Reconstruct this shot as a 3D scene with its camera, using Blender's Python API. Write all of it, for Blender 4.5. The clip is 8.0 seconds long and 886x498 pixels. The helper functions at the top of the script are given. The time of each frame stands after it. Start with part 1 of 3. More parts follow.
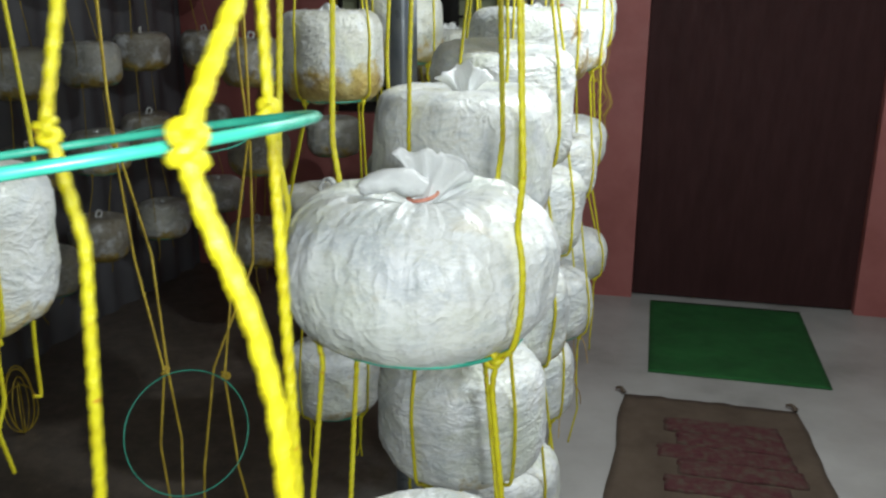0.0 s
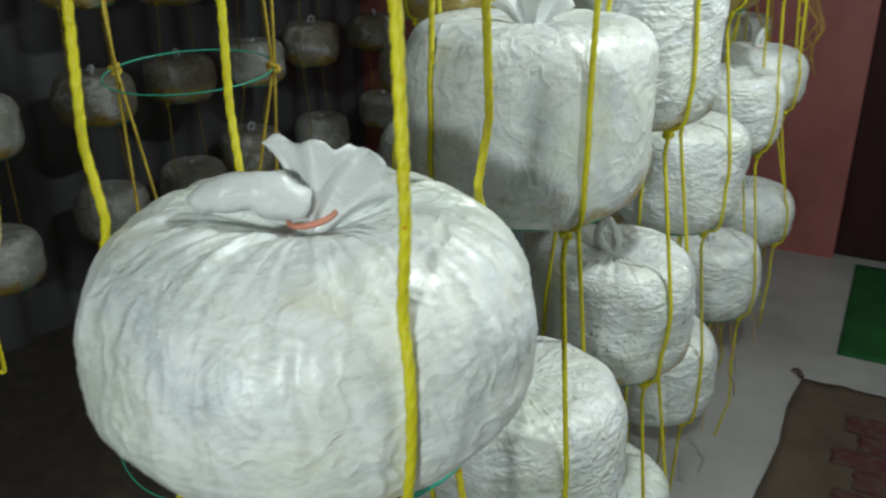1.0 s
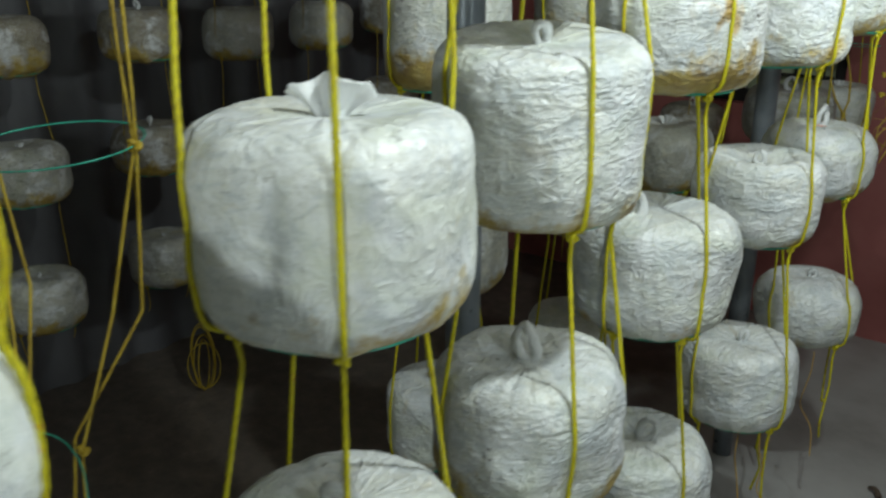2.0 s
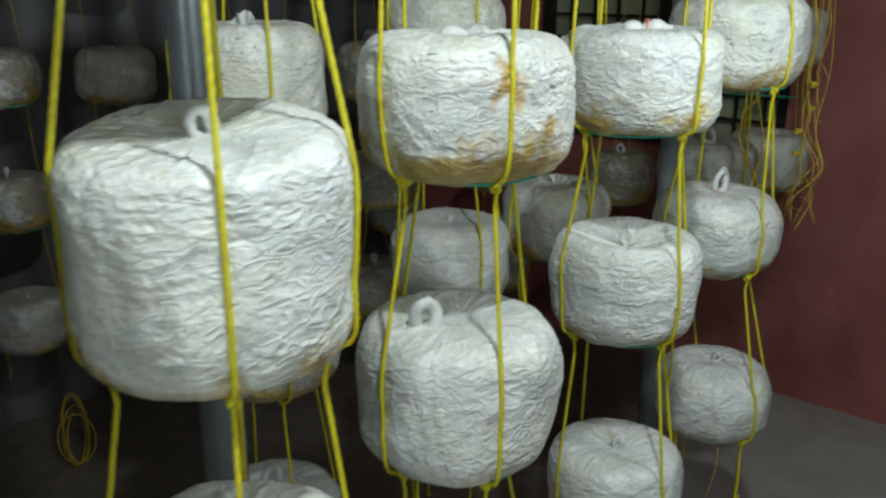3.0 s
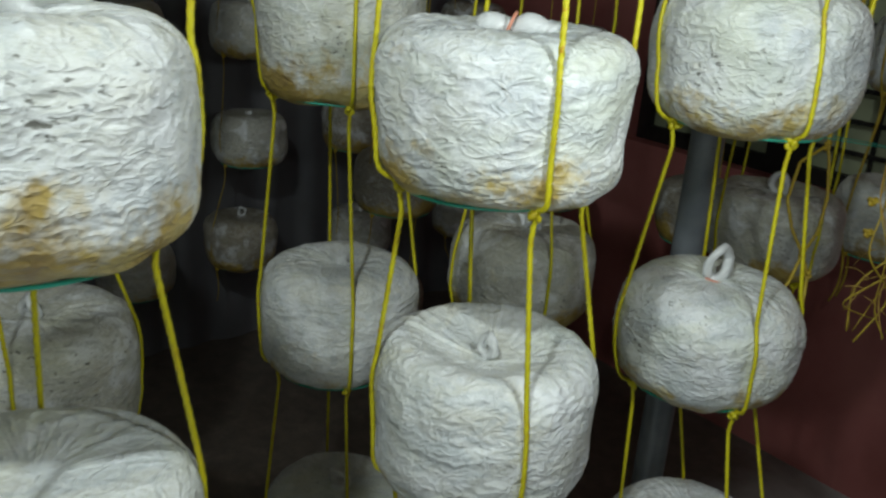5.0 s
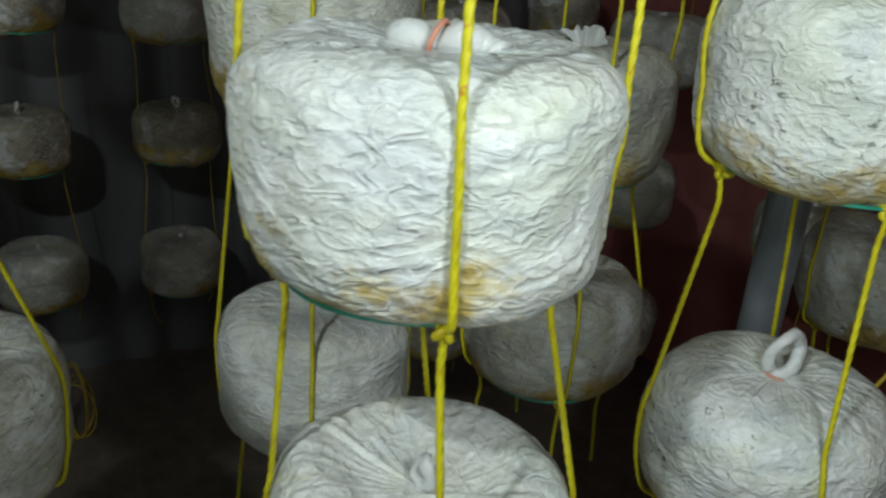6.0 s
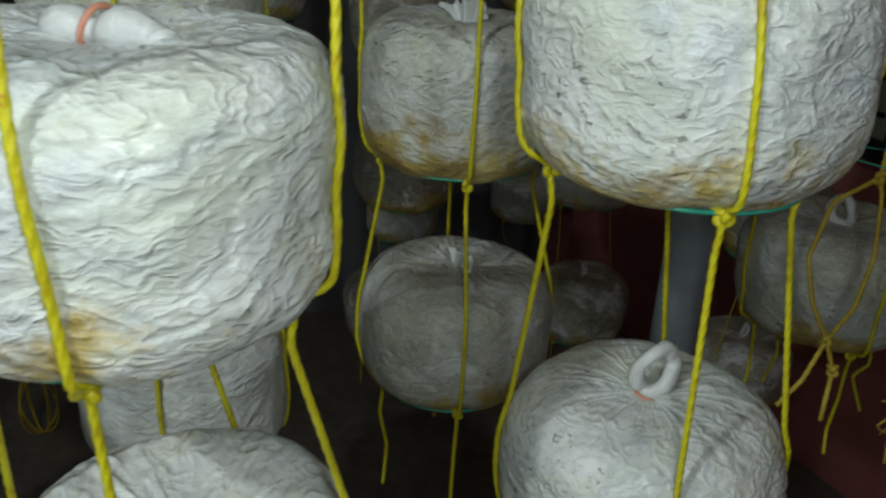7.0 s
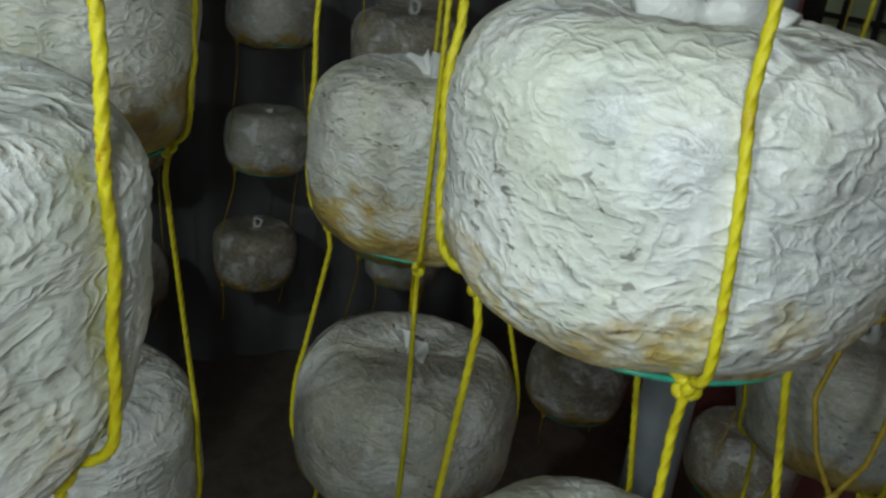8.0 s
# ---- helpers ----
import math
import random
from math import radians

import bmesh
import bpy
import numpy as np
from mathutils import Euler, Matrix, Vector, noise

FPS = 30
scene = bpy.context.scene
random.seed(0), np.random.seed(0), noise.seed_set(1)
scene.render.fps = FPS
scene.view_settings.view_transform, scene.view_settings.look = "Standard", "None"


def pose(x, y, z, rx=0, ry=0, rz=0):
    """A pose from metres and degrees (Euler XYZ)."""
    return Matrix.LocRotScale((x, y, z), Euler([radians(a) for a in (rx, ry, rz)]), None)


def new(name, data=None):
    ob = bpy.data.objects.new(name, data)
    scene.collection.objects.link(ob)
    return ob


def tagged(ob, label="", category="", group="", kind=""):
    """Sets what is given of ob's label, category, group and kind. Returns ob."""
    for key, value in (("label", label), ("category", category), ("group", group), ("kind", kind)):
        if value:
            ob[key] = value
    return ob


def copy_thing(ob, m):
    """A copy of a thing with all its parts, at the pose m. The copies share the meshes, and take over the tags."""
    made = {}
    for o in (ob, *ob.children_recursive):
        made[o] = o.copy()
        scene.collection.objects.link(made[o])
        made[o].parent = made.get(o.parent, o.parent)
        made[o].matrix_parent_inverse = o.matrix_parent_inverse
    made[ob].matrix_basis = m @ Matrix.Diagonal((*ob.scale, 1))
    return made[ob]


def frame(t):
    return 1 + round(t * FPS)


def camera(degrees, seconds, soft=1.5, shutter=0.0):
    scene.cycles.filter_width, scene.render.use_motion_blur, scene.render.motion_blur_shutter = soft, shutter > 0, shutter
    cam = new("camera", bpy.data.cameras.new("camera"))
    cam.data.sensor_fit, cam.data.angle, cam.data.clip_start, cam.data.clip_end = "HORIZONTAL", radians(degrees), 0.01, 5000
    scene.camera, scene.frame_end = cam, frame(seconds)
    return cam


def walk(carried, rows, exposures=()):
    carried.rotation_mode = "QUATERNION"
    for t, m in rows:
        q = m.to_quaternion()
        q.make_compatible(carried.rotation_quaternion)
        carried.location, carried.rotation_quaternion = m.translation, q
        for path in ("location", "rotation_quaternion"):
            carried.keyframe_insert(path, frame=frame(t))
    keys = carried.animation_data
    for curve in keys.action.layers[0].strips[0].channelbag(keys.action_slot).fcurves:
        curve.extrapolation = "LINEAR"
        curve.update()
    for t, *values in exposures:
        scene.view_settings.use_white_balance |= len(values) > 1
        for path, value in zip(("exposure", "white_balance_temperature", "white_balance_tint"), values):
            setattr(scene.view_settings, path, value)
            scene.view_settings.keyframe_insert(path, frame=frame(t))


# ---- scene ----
cam = camera(55.3, 8.0, 2.4, 0.3)
METRES, EYE, TILT, LEAN, TURN = 2.5, 1.38, -16.5, 0.0, 0.0
ROWS = [
    (0.0, 0.0, 0.0, 0.0, 0.0, 0.0, -0.0),
    (0.5, 0.0326, 0.0789, 0.0191, 4.81, -4.08, -2.17),
    (1.0, 0.0603, 0.1265, 0.0328, 13.88, -6.4, -4.05),
    (2.5, 0.2034, 0.2686, 0.0896, 24.74, -2.84, -7.67),
    (3.0, 0.2242, 0.3463, 0.1174, 23.69, -2.46, -7.21),
    (3.5, 0.2523, 0.4126, 0.1358, 27.73, -3.88, -9.32),
    (4.0, 0.2969, 0.4742, 0.1558, 34.43, -6.14, -11.74),
    (4.5, 0.3014, 0.5341, 0.1718, 34.85, -6.04, -13.16),
    (6.0, 0.2695, 0.7046, 0.2279, 45.57, -10.4, -16.33),
    (6.5, 0.281, 0.7541, 0.2413, 48.64, -12.51, -16.16),
    (7.0, 0.2893, 0.7808, 0.2519, 47.61, -12.74, -14.88),
    (7.5, 0.2745, 0.8167, 0.2609, 47.05, -11.15, -15.46),
    (8.0, 0.2629, 0.8392, 0.2708, 50.6, -11.54, -19.45),
]
walk(cam, [(t, pose(0, 0, EYE, TILT, LEAN, TURN) @ pose(METRES * x, METRES * y, METRES * z, 90 + pitch, roll, yaw)) for t, x, y, z, yaw, pitch, roll in ROWS],
     exposures=[(0.0, 0.85, 6500, 16), (0.5, 0.65, 6500, 13), (1.0, 0.42, 6500, 9), (2.5, 0.3, 6500, 10), (4.5, 0.1, 6500, 11), (6.0, 0.06, 6500, 10), (7.0, -0.14, 6500, 10), (8.0, 0.0, 6500, 10)])

# ---- world, light, exposure ----
world = bpy.data.worlds.new("dark_world")
world.use_nodes = True
world.node_tree.nodes["Background"].inputs[0].default_value = (0.75, 0.85, 1.0, 1)
world.node_tree.nodes["Background"].inputs[1].default_value = 0.001
scene.world = world


def bulb_light(name, place, watts, colour, radius):
    lamp = bpy.data.lights.new(name, "POINT")
    lamp.energy, lamp.color, lamp.shadow_soft_size = watts, colour, radius
    ob = new(name, lamp)
    ob.location = place
    return ob


LAMP_TINT = (0.90, 1.0, 0.98)
# the room's bare bulb over the aisle throws the hard shadows; the carried lamp's light is held at three stops along the way
bulb_light("bulb_light", (0.57, 1.35, 2.06), 25.0, LAMP_TINT, 0.030)
bulb_light("carried_light", (0.06, -0.14, 1.44), 14.0, LAMP_TINT, 0.03)
bulb_light("carried_light", (0.80, 0.95, 1.43), 5.4, LAMP_TINT, 0.03)
bulb_light("carried_light", (0.78, 2.08, 1.48), 5.6, LAMP_TINT, 0.03)


# ---- materials ----
def material(name):
    m = bpy.data.materials.new(name)
    m.use_nodes = True
    t = m.node_tree
    return m, t, t.nodes["Principled BSDF"]


def coords(t, scale=(1, 1, 1), shift=True):
    """Object coordinates, moved by a random step for each object."""
    tc = t.nodes.new("ShaderNodeTexCoord")
    mp = t.nodes.new("ShaderNodeMapping")
    mp.inputs["Scale"].default_value = scale
    t.links.new(tc.outputs["Object"], mp.inputs["Vector"])
    if shift:
        info = t.nodes.new("ShaderNodeObjectInfo")
        mul = t.nodes.new("ShaderNodeMath")
        mul.operation, mul.inputs[1].default_value = "MULTIPLY", 37.0
        t.links.new(info.outputs["Random"], mul.inputs[0])
        t.links.new(mul.outputs[0], mp.inputs["Location"])
    return mp.outputs["Vector"]


def noise_tex(t, vec, scale, detail=4.0, rough=0.55, distort=0.0, ridged=False):
    n = t.nodes.new("ShaderNodeTexNoise")
    if ridged:
        n.noise_type = "RIDGED_MULTIFRACTAL"
        n.inputs["Offset"].default_value, n.inputs["Gain"].default_value = 0.9, 1.2
    n.inputs["Scale"].default_value, n.inputs["Detail"].default_value = scale, detail
    n.inputs["Roughness"].default_value, n.inputs["Distortion"].default_value = rough, distort
    t.links.new(vec, n.inputs["Vector"])
    return n.outputs["Fac"]


def ramp(t, fac, stops):
    r = t.nodes.new("ShaderNodeValToRGB")
    e = r.color_ramp.elements
    while len(e) < len(stops):
        e.new(0.5)
    for el, (p, c) in zip(e, stops):
        el.position, el.color = p, (*c, 1) if len(c) == 3 else c
    t.links.new(fac, r.inputs["Fac"])
    return r.outputs["Color"]


def grey(v):
    return (v, v, v)


def mix(t, fac, a, b, blend="MIX"):
    m = t.nodes.new("ShaderNodeMix")
    m.data_type, m.blend_type = "RGBA", blend
    for sock, val in ((m.inputs["Factor"], fac), (m.inputs["A"], a), (m.inputs["B"], b)):
        if isinstance(val, bpy.types.NodeSocket):
            t.links.new(val, sock)
        elif isinstance(val, tuple):
            sock.default_value = (*val, 1)
        else:
            sock.default_value = val
    return m.outputs["Result"]


def bump(t, height, strength, distance, base=None):
    b = t.nodes.new("ShaderNodeBump")
    b.inputs["Strength"].default_value, b.inputs["Distance"].default_value = strength, distance
    t.links.new(height, b.inputs["Height"])
    if base is not None:
        t.links.new(base, b.inputs["Normal"])
    return b.outputs["Normal"]


def bag_material(name, white, stain, dirt=0.5, shine=0.36, splash=None, relief=1.0, stretch=1.75):
    """White grown-through substrate under a clinging clear film. stain: how far the brown liquid reaches up from the base."""
    m, t, p = material(name)
    v = coords(t)
    wide = coords(t, (1, 1, 2.6))
    patch = noise_tex(t, v, 7.0, 5.0, 0.6)
    col = ramp(t, patch, [(0.28, tuple(c * k for c, k in zip(white, (0.69, 0.74, 0.75)))), (0.48, white), (0.72, tuple(min(0.9, c * 1.09) for c in white))])
    warm = noise_tex(t, v, 11.0, 4.0, 0.6, 0.4)
    col = mix(t, ramp(t, warm, [(0.47, grey(0)), (0.68, grey(0.36))]), col, (0.72, 0.69, 0.52))
    fine = noise_tex(t, wide, 60.0, 3.0, 0.6, 0.5)
    col = mix(t, ramp(t, fine, [(0.30, grey(0.35)), (0.46, grey(0))]), col, (0.47, 0.49, 0.45))
    vein = noise_tex(t, coords(t, (1, 1, 2.0)), 24.0, 4.0, 0.6, 1.6)
    col = mix(t, ramp(t, vein, [(0.44, grey(0)), (0.50, grey(0.34)), (0.56, grey(0))]), col, (0.50, 0.51, 0.41))
    # near-white patches: pale film, and its highlights put into the colour
    cloud = noise_tex(t, v, 17.0, 3.0, 0.55, 0.5)
    col = mix(t, ramp(t, cloud, [(0.52, grey(0)), (0.62, grey(0.8))]), col, (0.84, 0.87, 0.885))
    film = noise_tex(t, coords(t, (1, 1, 1.4)), 9.5, 4.0, 0.55, 1.1)
    col = mix(t, ramp(t, film, [(0.52, grey(0)), (0.60, grey(0.55))]), col, tuple(c * k for c, k in zip(white, (0.74, 0.78, 0.83))))
    lift = noise_tex(t, coords(t, (1, 1, 1.9)), 30.0, 5.0, 0.65, 1.4)
    col = mix(t, ramp(t, lift, [(0.38, grey(0.55)), (0.47, grey(0))]), col, tuple(c * k for c, k in zip(white, (0.66, 0.70, 0.72))))
    # thin near-white lines: highlights of the crinkles, put into the colour
    glint = noise_tex(t, coords(t, (1, 1, 2.4)), 46.0, 4.0, 0.6, 1.8)
    col = mix(t, ramp(t, glint, [(0.47, grey(0)), (0.50, grey(0.6)), (0.53, grey(0))]), col, (0.87, 0.89, 0.89))
    sallow = noise_tex(t, coords(t, (1, 1, 1.3)), 6.0, 3.0, 0.6, 0.8)
    col = mix(t, ramp(t, sallow, [(0.50, grey(0)), (0.66, grey(0.5))]), col, tuple(c * k for c, k in zip(white, (0.90, 0.93, 0.74))))
    tan = noise_tex(t, coords(t, (1, 1, 1.2)), 15.0, 4.0, 0.6, 0.8)
    col = mix(t, ramp(t, tan, [(0.63, grey(0)), (0.72, grey(0.35))]), col, (0.52, 0.43, 0.22))
    speck = noise_tex(t, wide, 95.0, 2.0, 0.5, 0.8)
    where = noise_tex(t, v, 9.0, 2.0, 0.5)
    spots = t.nodes.new("ShaderNodeMath")
    spots.operation = "MULTIPLY"
    t.links.new(ramp(t, speck, [(0.64, grey(0)), (0.69, grey(1))]), spots.inputs[0])
    t.links.new(ramp(t, where, [(0.48, grey(0)), (0.60, grey(dirt))]), spots.inputs[1])
    col = mix(t, spots.outputs[0], col, (0.09, 0.085, 0.06))
    # brown liquid with an uneven upper edge
    tc = t.nodes.new("ShaderNodeTexCoord")
    sep = t.nodes.new("ShaderNodeSeparateXYZ")
    t.links.new(tc.outputs["Object"], sep.inputs[0])
    edge = noise_tex(t, v, 13.0, 5.0, 0.65)
    mul = t.nodes.new("ShaderNodeMath")
    mul.operation, mul.inputs[1].default_value, mul.inputs[2].default_value = "MULTIPLY_ADD", 0.24, -0.12
    t.links.new(edge, mul.inputs[0])
    add = t.nodes.new("ShaderNodeMath")
    add.operation = "ADD"
    t.links.new(sep.outputs["Z"], add.inputs[0])
    t.links.new(mul.outputs[0], add.inputs[1])
    rng = t.nodes.new("ShaderNodeMapRange")
    rng.inputs["From Min"].default_value, rng.inputs["From Max"].default_value = stain - 0.085, stain - 0.055
    rng.inputs["To Min"].default_value, rng.inputs["To Max"].default_value = 1.0, 0.0
    t.links.new(add.outputs[0], rng.inputs["Value"])
    tone = ramp(t, noise_tex(t, v, 22.0, 4.0), [(0.3, (0.25, 0.145, 0.018)), (0.5, (0.46, 0.32, 0.04)), (0.72, (0.60, 0.51, 0.18))])
    sm = t.nodes.new("ShaderNodeMath")
    sm.operation, sm.inputs[1].default_value = "MULTIPLY", 0.9
    t.links.new(rng.outputs["Result"], sm.inputs[0])
    col = mix(t, sm.outputs[0], col, tone)
    if splash:
        dist = t.nodes.new("ShaderNodeVectorMath")
        dist.operation, dist.inputs[1].default_value = "DISTANCE", splash[:3]
        t.links.new(tc.outputs["Object"], dist.inputs[0])
        wob = t.nodes.new("ShaderNodeMath")
        wob.operation, wob.inputs[1].default_value = "MULTIPLY_ADD", 0.09
        t.links.new(noise_tex(t, coords(t, (1, 1, 0.45)), 46.0, 3.0), wob.inputs[0])
        t.links.new(dist.outputs["Value"], wob.inputs[2])
        near = ramp(t, wob.outputs[0], [((splash[3] + 0.036), grey(0.8)), ((splash[3] + 0.052), grey(0))])
        col = mix(t, near, col, (0.52, 0.31, 0.03))
    t.links.new(col, p.inputs["Base Color"])
    t.links.new(ramp(t, noise_tex(t, v, 30.0), [(0.3, grey(shine - 0.1)), (0.7, grey(shine + 0.2))]), p.inputs["Roughness"])
    p.inputs["Specular IOR Level"].default_value = 0.5
    p.inputs["Coat Weight"].default_value, p.inputs["Coat Roughness"].default_value = 0.30, 0.30
    p.inputs["Subsurface Weight"].default_value = 0.0
    crinkle = noise_tex(t, coords(t, (1, 1, 1 + 0.9 * (stretch - 1))), 52.0, 4.0, 0.55, 1.1, True)
    folds = noise_tex(t, coords(t, (1, 1, stretch)), 11.0, 4.0, 0.5, 1.5, True)
    nrm = bump(t, folds, 0.32 * relief, 0.006)
    nrm = bump(t, crinkle, 0.55 * relief, 0.0020, nrm)
    nrm = bump(t, noise_tex(t, coords(t, (1, 1, 2.2)), 120.0, 4.0, 0.65, 1.2), 0.55 * relief, 0.0016, nrm)
    t.links.new(nrm, p.inputs["Normal"])
    return m


WHITE = (0.77, 0.80, 0.79)
BAG_CLEAN = bag_material("bag_clean", WHITE, -0.012, 0.25)
BAG_SMOOTH = bag_material("bag_smooth", WHITE, 0.004, 0.35, 0.34, None, 0.75, 0.7)
BAG_STAINED = bag_material("bag_stained", WHITE, 0.010, 0.8)
BAG_BROWN = bag_material("bag_brown_base", (0.70, 0.715, 0.66), 0.032, 0.8)
BAG_SPLASH = bag_material("bag_splashed", WHITE, 0.036, 0.8, splash=(0.086, -0.087, 0.034, 0.017))
# darker copy of the bag white: shade of the back rows put into the colour
BAG_SHADED = bag_material("bag_shaded", (0.52, 0.52, 0.46), 0.014, 0.9)
# darker, browner base colour for the bags far back
BAG_FAR = bag_material("bag_far", (0.29, 0.25, 0.19), 0.03, 0.9)


def film_material():
    m, t, p = material("plastic_film")
    v = coords(t)
    t.links.new(ramp(t, noise_tex(t, v, 60.0), [(0.3, (0.78, 0.81, 0.81)), (0.7, (0.88, 0.90, 0.90))]), p.inputs["Base Color"])
    p.inputs["Roughness"].default_value = 0.3
    p.inputs["Transmission Weight"].default_value = 0.25
    t.links.new(bump(t, noise_tex(t, v, 90.0, 4.0, 0.6, 1.0), 0.5, 0.004), p.inputs["Normal"])
    return m


FILM = film_material()


def simple(name, stops, scale, rough, bump_scale=0.0, bump_depth=0.0, metal=0.0, shift=True, stretch=(1, 1, 1)):
    m, t, p = material(name)
    v = coords(t, stretch, shift)
    t.links.new(ramp(t, noise_tex(t, v, scale, 6.0, 0.6), stops), p.inputs["Base Color"])
    t.links.new(ramp(t, noise_tex(t, v, scale * 2.7, 4.0), [(0.3, grey(max(0.03, rough - 0.1))), (0.7, grey(min(1, rough + 0.1)))]), p.inputs["Roughness"])
    p.inputs["Metallic"].default_value = metal
    if bump_scale:
        t.links.new(bump(t, noise_tex(t, v, bump_scale, 5.0), 0.5, bump_depth), p.inputs["Normal"])
    return m


ROPE = simple("yellow_rope", [(0.22, (0.46, 0.33, 0.006)), (0.45, (0.62, 0.55, 0.010)), (0.72, (0.72, 0.67, 0.02))], 45.0, 0.45, 400.0, 0.0015)


def fleck(m):
    """Short orange flecks where the rope is rubbed and stained."""
    t = m.node_tree
    p = t.nodes["Principled BSDF"]
    old = p.inputs["Base Color"].links[0].from_socket
    f = ramp(t, noise_tex(t, coords(t), 130.0, 2.0), [(0.64, grey(0)), (0.70, grey(0.7))])
    g = ramp(t, noise_tex(t, coords(t), 9.0, 2.0), [(0.45, grey(0)), (0.6, grey(1))])
    k = t.nodes.new("ShaderNodeMath")
    k.operation = "MULTIPLY"
    t.links.new(f, k.inputs[0])
    t.links.new(g, k.inputs[1])
    t.links.new(mix(t, k.outputs[0], old, (0.50, 0.13, 0.015)), p.inputs["Base Color"])


fleck(ROPE)
ROPE_OLD = simple("faded_rope", [(0.3, (0.30, 0.20, 0.02)), (0.55, (0.50, 0.36, 0.03)), (0.75, (0.62, 0.50, 0.08))], 30.0, 0.6, 400.0, 0.001)
STRING = simple("brown_string", [(0.3, (0.30, 0.16, 0.04)), (0.6, (0.55, 0.36, 0.08))], 40.0, 0.7)
WIRE = simple("green_wire", [(0.3, (0.02, 0.32, 0.22)), (0.7, (0.05, 0.50, 0.36))], 60.0, 0.35)
RUBBER = simple("rubber_band", [(0.3, (0.60, 0.20, 0.15)), (0.7, (0.68, 0.32, 0.20))], 80.0, 0.5)
STEEL = simple("galvanised_steel", [(0.3, (0.17, 0.20, 0.23)), (0.7, (0.29, 0.32, 0.35))], 14.0, 0.36, 60.0, 0.001, 0.25)
FLOOR = simple("painted_floor", [(0.25, (0.28, 0.275, 0.26)), (0.45, (0.43, 0.43, 0.415)), (0.7, (0.54, 0.545, 0.53))], 2.6, 0.38, 30.0, 0.002)


def floor_shade(m):
    """Shade beyond the aisle, put into the floor colour as brown, with a ragged edge."""
    t = m.node_tree
    p = t.nodes["Principled BSDF"]
    old = p.inputs["Base Color"].links[0].from_socket
    tc = t.nodes.new("ShaderNodeTexCoord")
    sep = t.nodes.new("ShaderNodeSeparateXYZ")
    t.links.new(tc.outputs["Object"], sep.inputs[0])
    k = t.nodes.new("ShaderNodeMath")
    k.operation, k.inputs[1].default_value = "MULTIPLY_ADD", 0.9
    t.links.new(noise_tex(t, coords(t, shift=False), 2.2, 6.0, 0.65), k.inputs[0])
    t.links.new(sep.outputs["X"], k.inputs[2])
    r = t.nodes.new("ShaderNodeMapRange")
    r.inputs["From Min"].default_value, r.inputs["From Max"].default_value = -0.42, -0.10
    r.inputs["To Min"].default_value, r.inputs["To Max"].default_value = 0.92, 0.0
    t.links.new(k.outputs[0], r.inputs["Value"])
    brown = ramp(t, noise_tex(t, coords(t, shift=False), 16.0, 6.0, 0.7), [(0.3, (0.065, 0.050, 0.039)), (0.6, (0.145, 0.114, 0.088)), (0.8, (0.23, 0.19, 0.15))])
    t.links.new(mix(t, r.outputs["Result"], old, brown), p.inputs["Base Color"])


floor_shade(FLOOR)
PINK = simple("pink_plaster", [(0.3, (0.30, 0.09, 0.08)), (0.5, (0.38, 0.125, 0.115)), (0.75, (0.43, 0.16, 0.145))], 3.2, 0.6, 26.0, 0.003)
DOOR = simple("dark_door", [(0.3, (0.038, 0.015, 0.015)), (0.7, (0.054, 0.022, 0.022))], 4.0, 0.70, 50.0, 0.001, stretch=(6, 6, 1))
DOOR.node_tree.nodes["Principled BSDF"].inputs["Specular IOR Level"].default_value = 0.15
SHEET = simple("blue_sheet", [(0.3, (0.105, 0.108, 0.118)), (0.6, (0.15, 0.153, 0.165))], 3.0, 0.5, 40.0, 0.002)
PLAIN = simple("grey_plaster", [(0.3, (0.18, 0.175, 0.17)), (0.7, (0.26, 0.25, 0.24))], 3.0, 0.8, 20.0, 0.003)
GREEN = simple("green_carpet", [(0.3, (0.008, 0.085, 0.018)), (0.7, (0.016, 0.14, 0.032))], 8.0, 0.9, 500.0, 0.004)
SACK = simple("jute_sack", [(0.3, (0.085, 0.060, 0.042)), (0.7, (0.135, 0.100, 0.072))], 9.0, 0.95, 300.0, 0.004)
PRINT = simple("worn_red_print", [(0.36, (0.10, 0.070, 0.052)), (0.50, (0.095, 0.036, 0.034)), (0.66, (0.085, 0.018, 0.024))], 38.0, 0.95, 300.0, 0.004)
GRILLE = simple("black_grille", [(0.3, (0.008, 0.008, 0.008)), (0.7, (0.02, 0.018, 0.016))], 20.0, 0.5)
PALE = simple("pale_green_board", [(0.3, (0.30, 0.34, 0.22)), (0.7, (0.42, 0.46, 0.30))], 5.0, 0.5)


# ---- mesh helpers ----
def mesh_ob(name, verts, faces, mat, parent=None, label="", smooth=True):
    me = bpy.data.meshes.new(name)
    me.from_pydata([tuple(v) for v in verts], [], faces)
    me.materials.append(mat)
    if smooth:
        me.polygons.foreach_set("use_smooth", [True] * len(me.polygons))
    me.update()
    ob = new(name, me)
    ob.parent = parent
    if label:
        tagged(ob, label)
    return ob


def part(name, bm, mat, parent=None, label="", smooth=False):
    me = bpy.data.meshes.new(name)
    bmesh.ops.recalc_face_normals(bm, faces=bm.faces)
    bm.to_mesh(me)
    bm.free()
    me.materials.append(mat)
    if smooth:
        me.polygons.foreach_set("use_smooth", [True] * len(me.polygons))
    ob = new(name, me)
    ob.parent = parent
    if label:
        tagged(ob, label)
    return ob


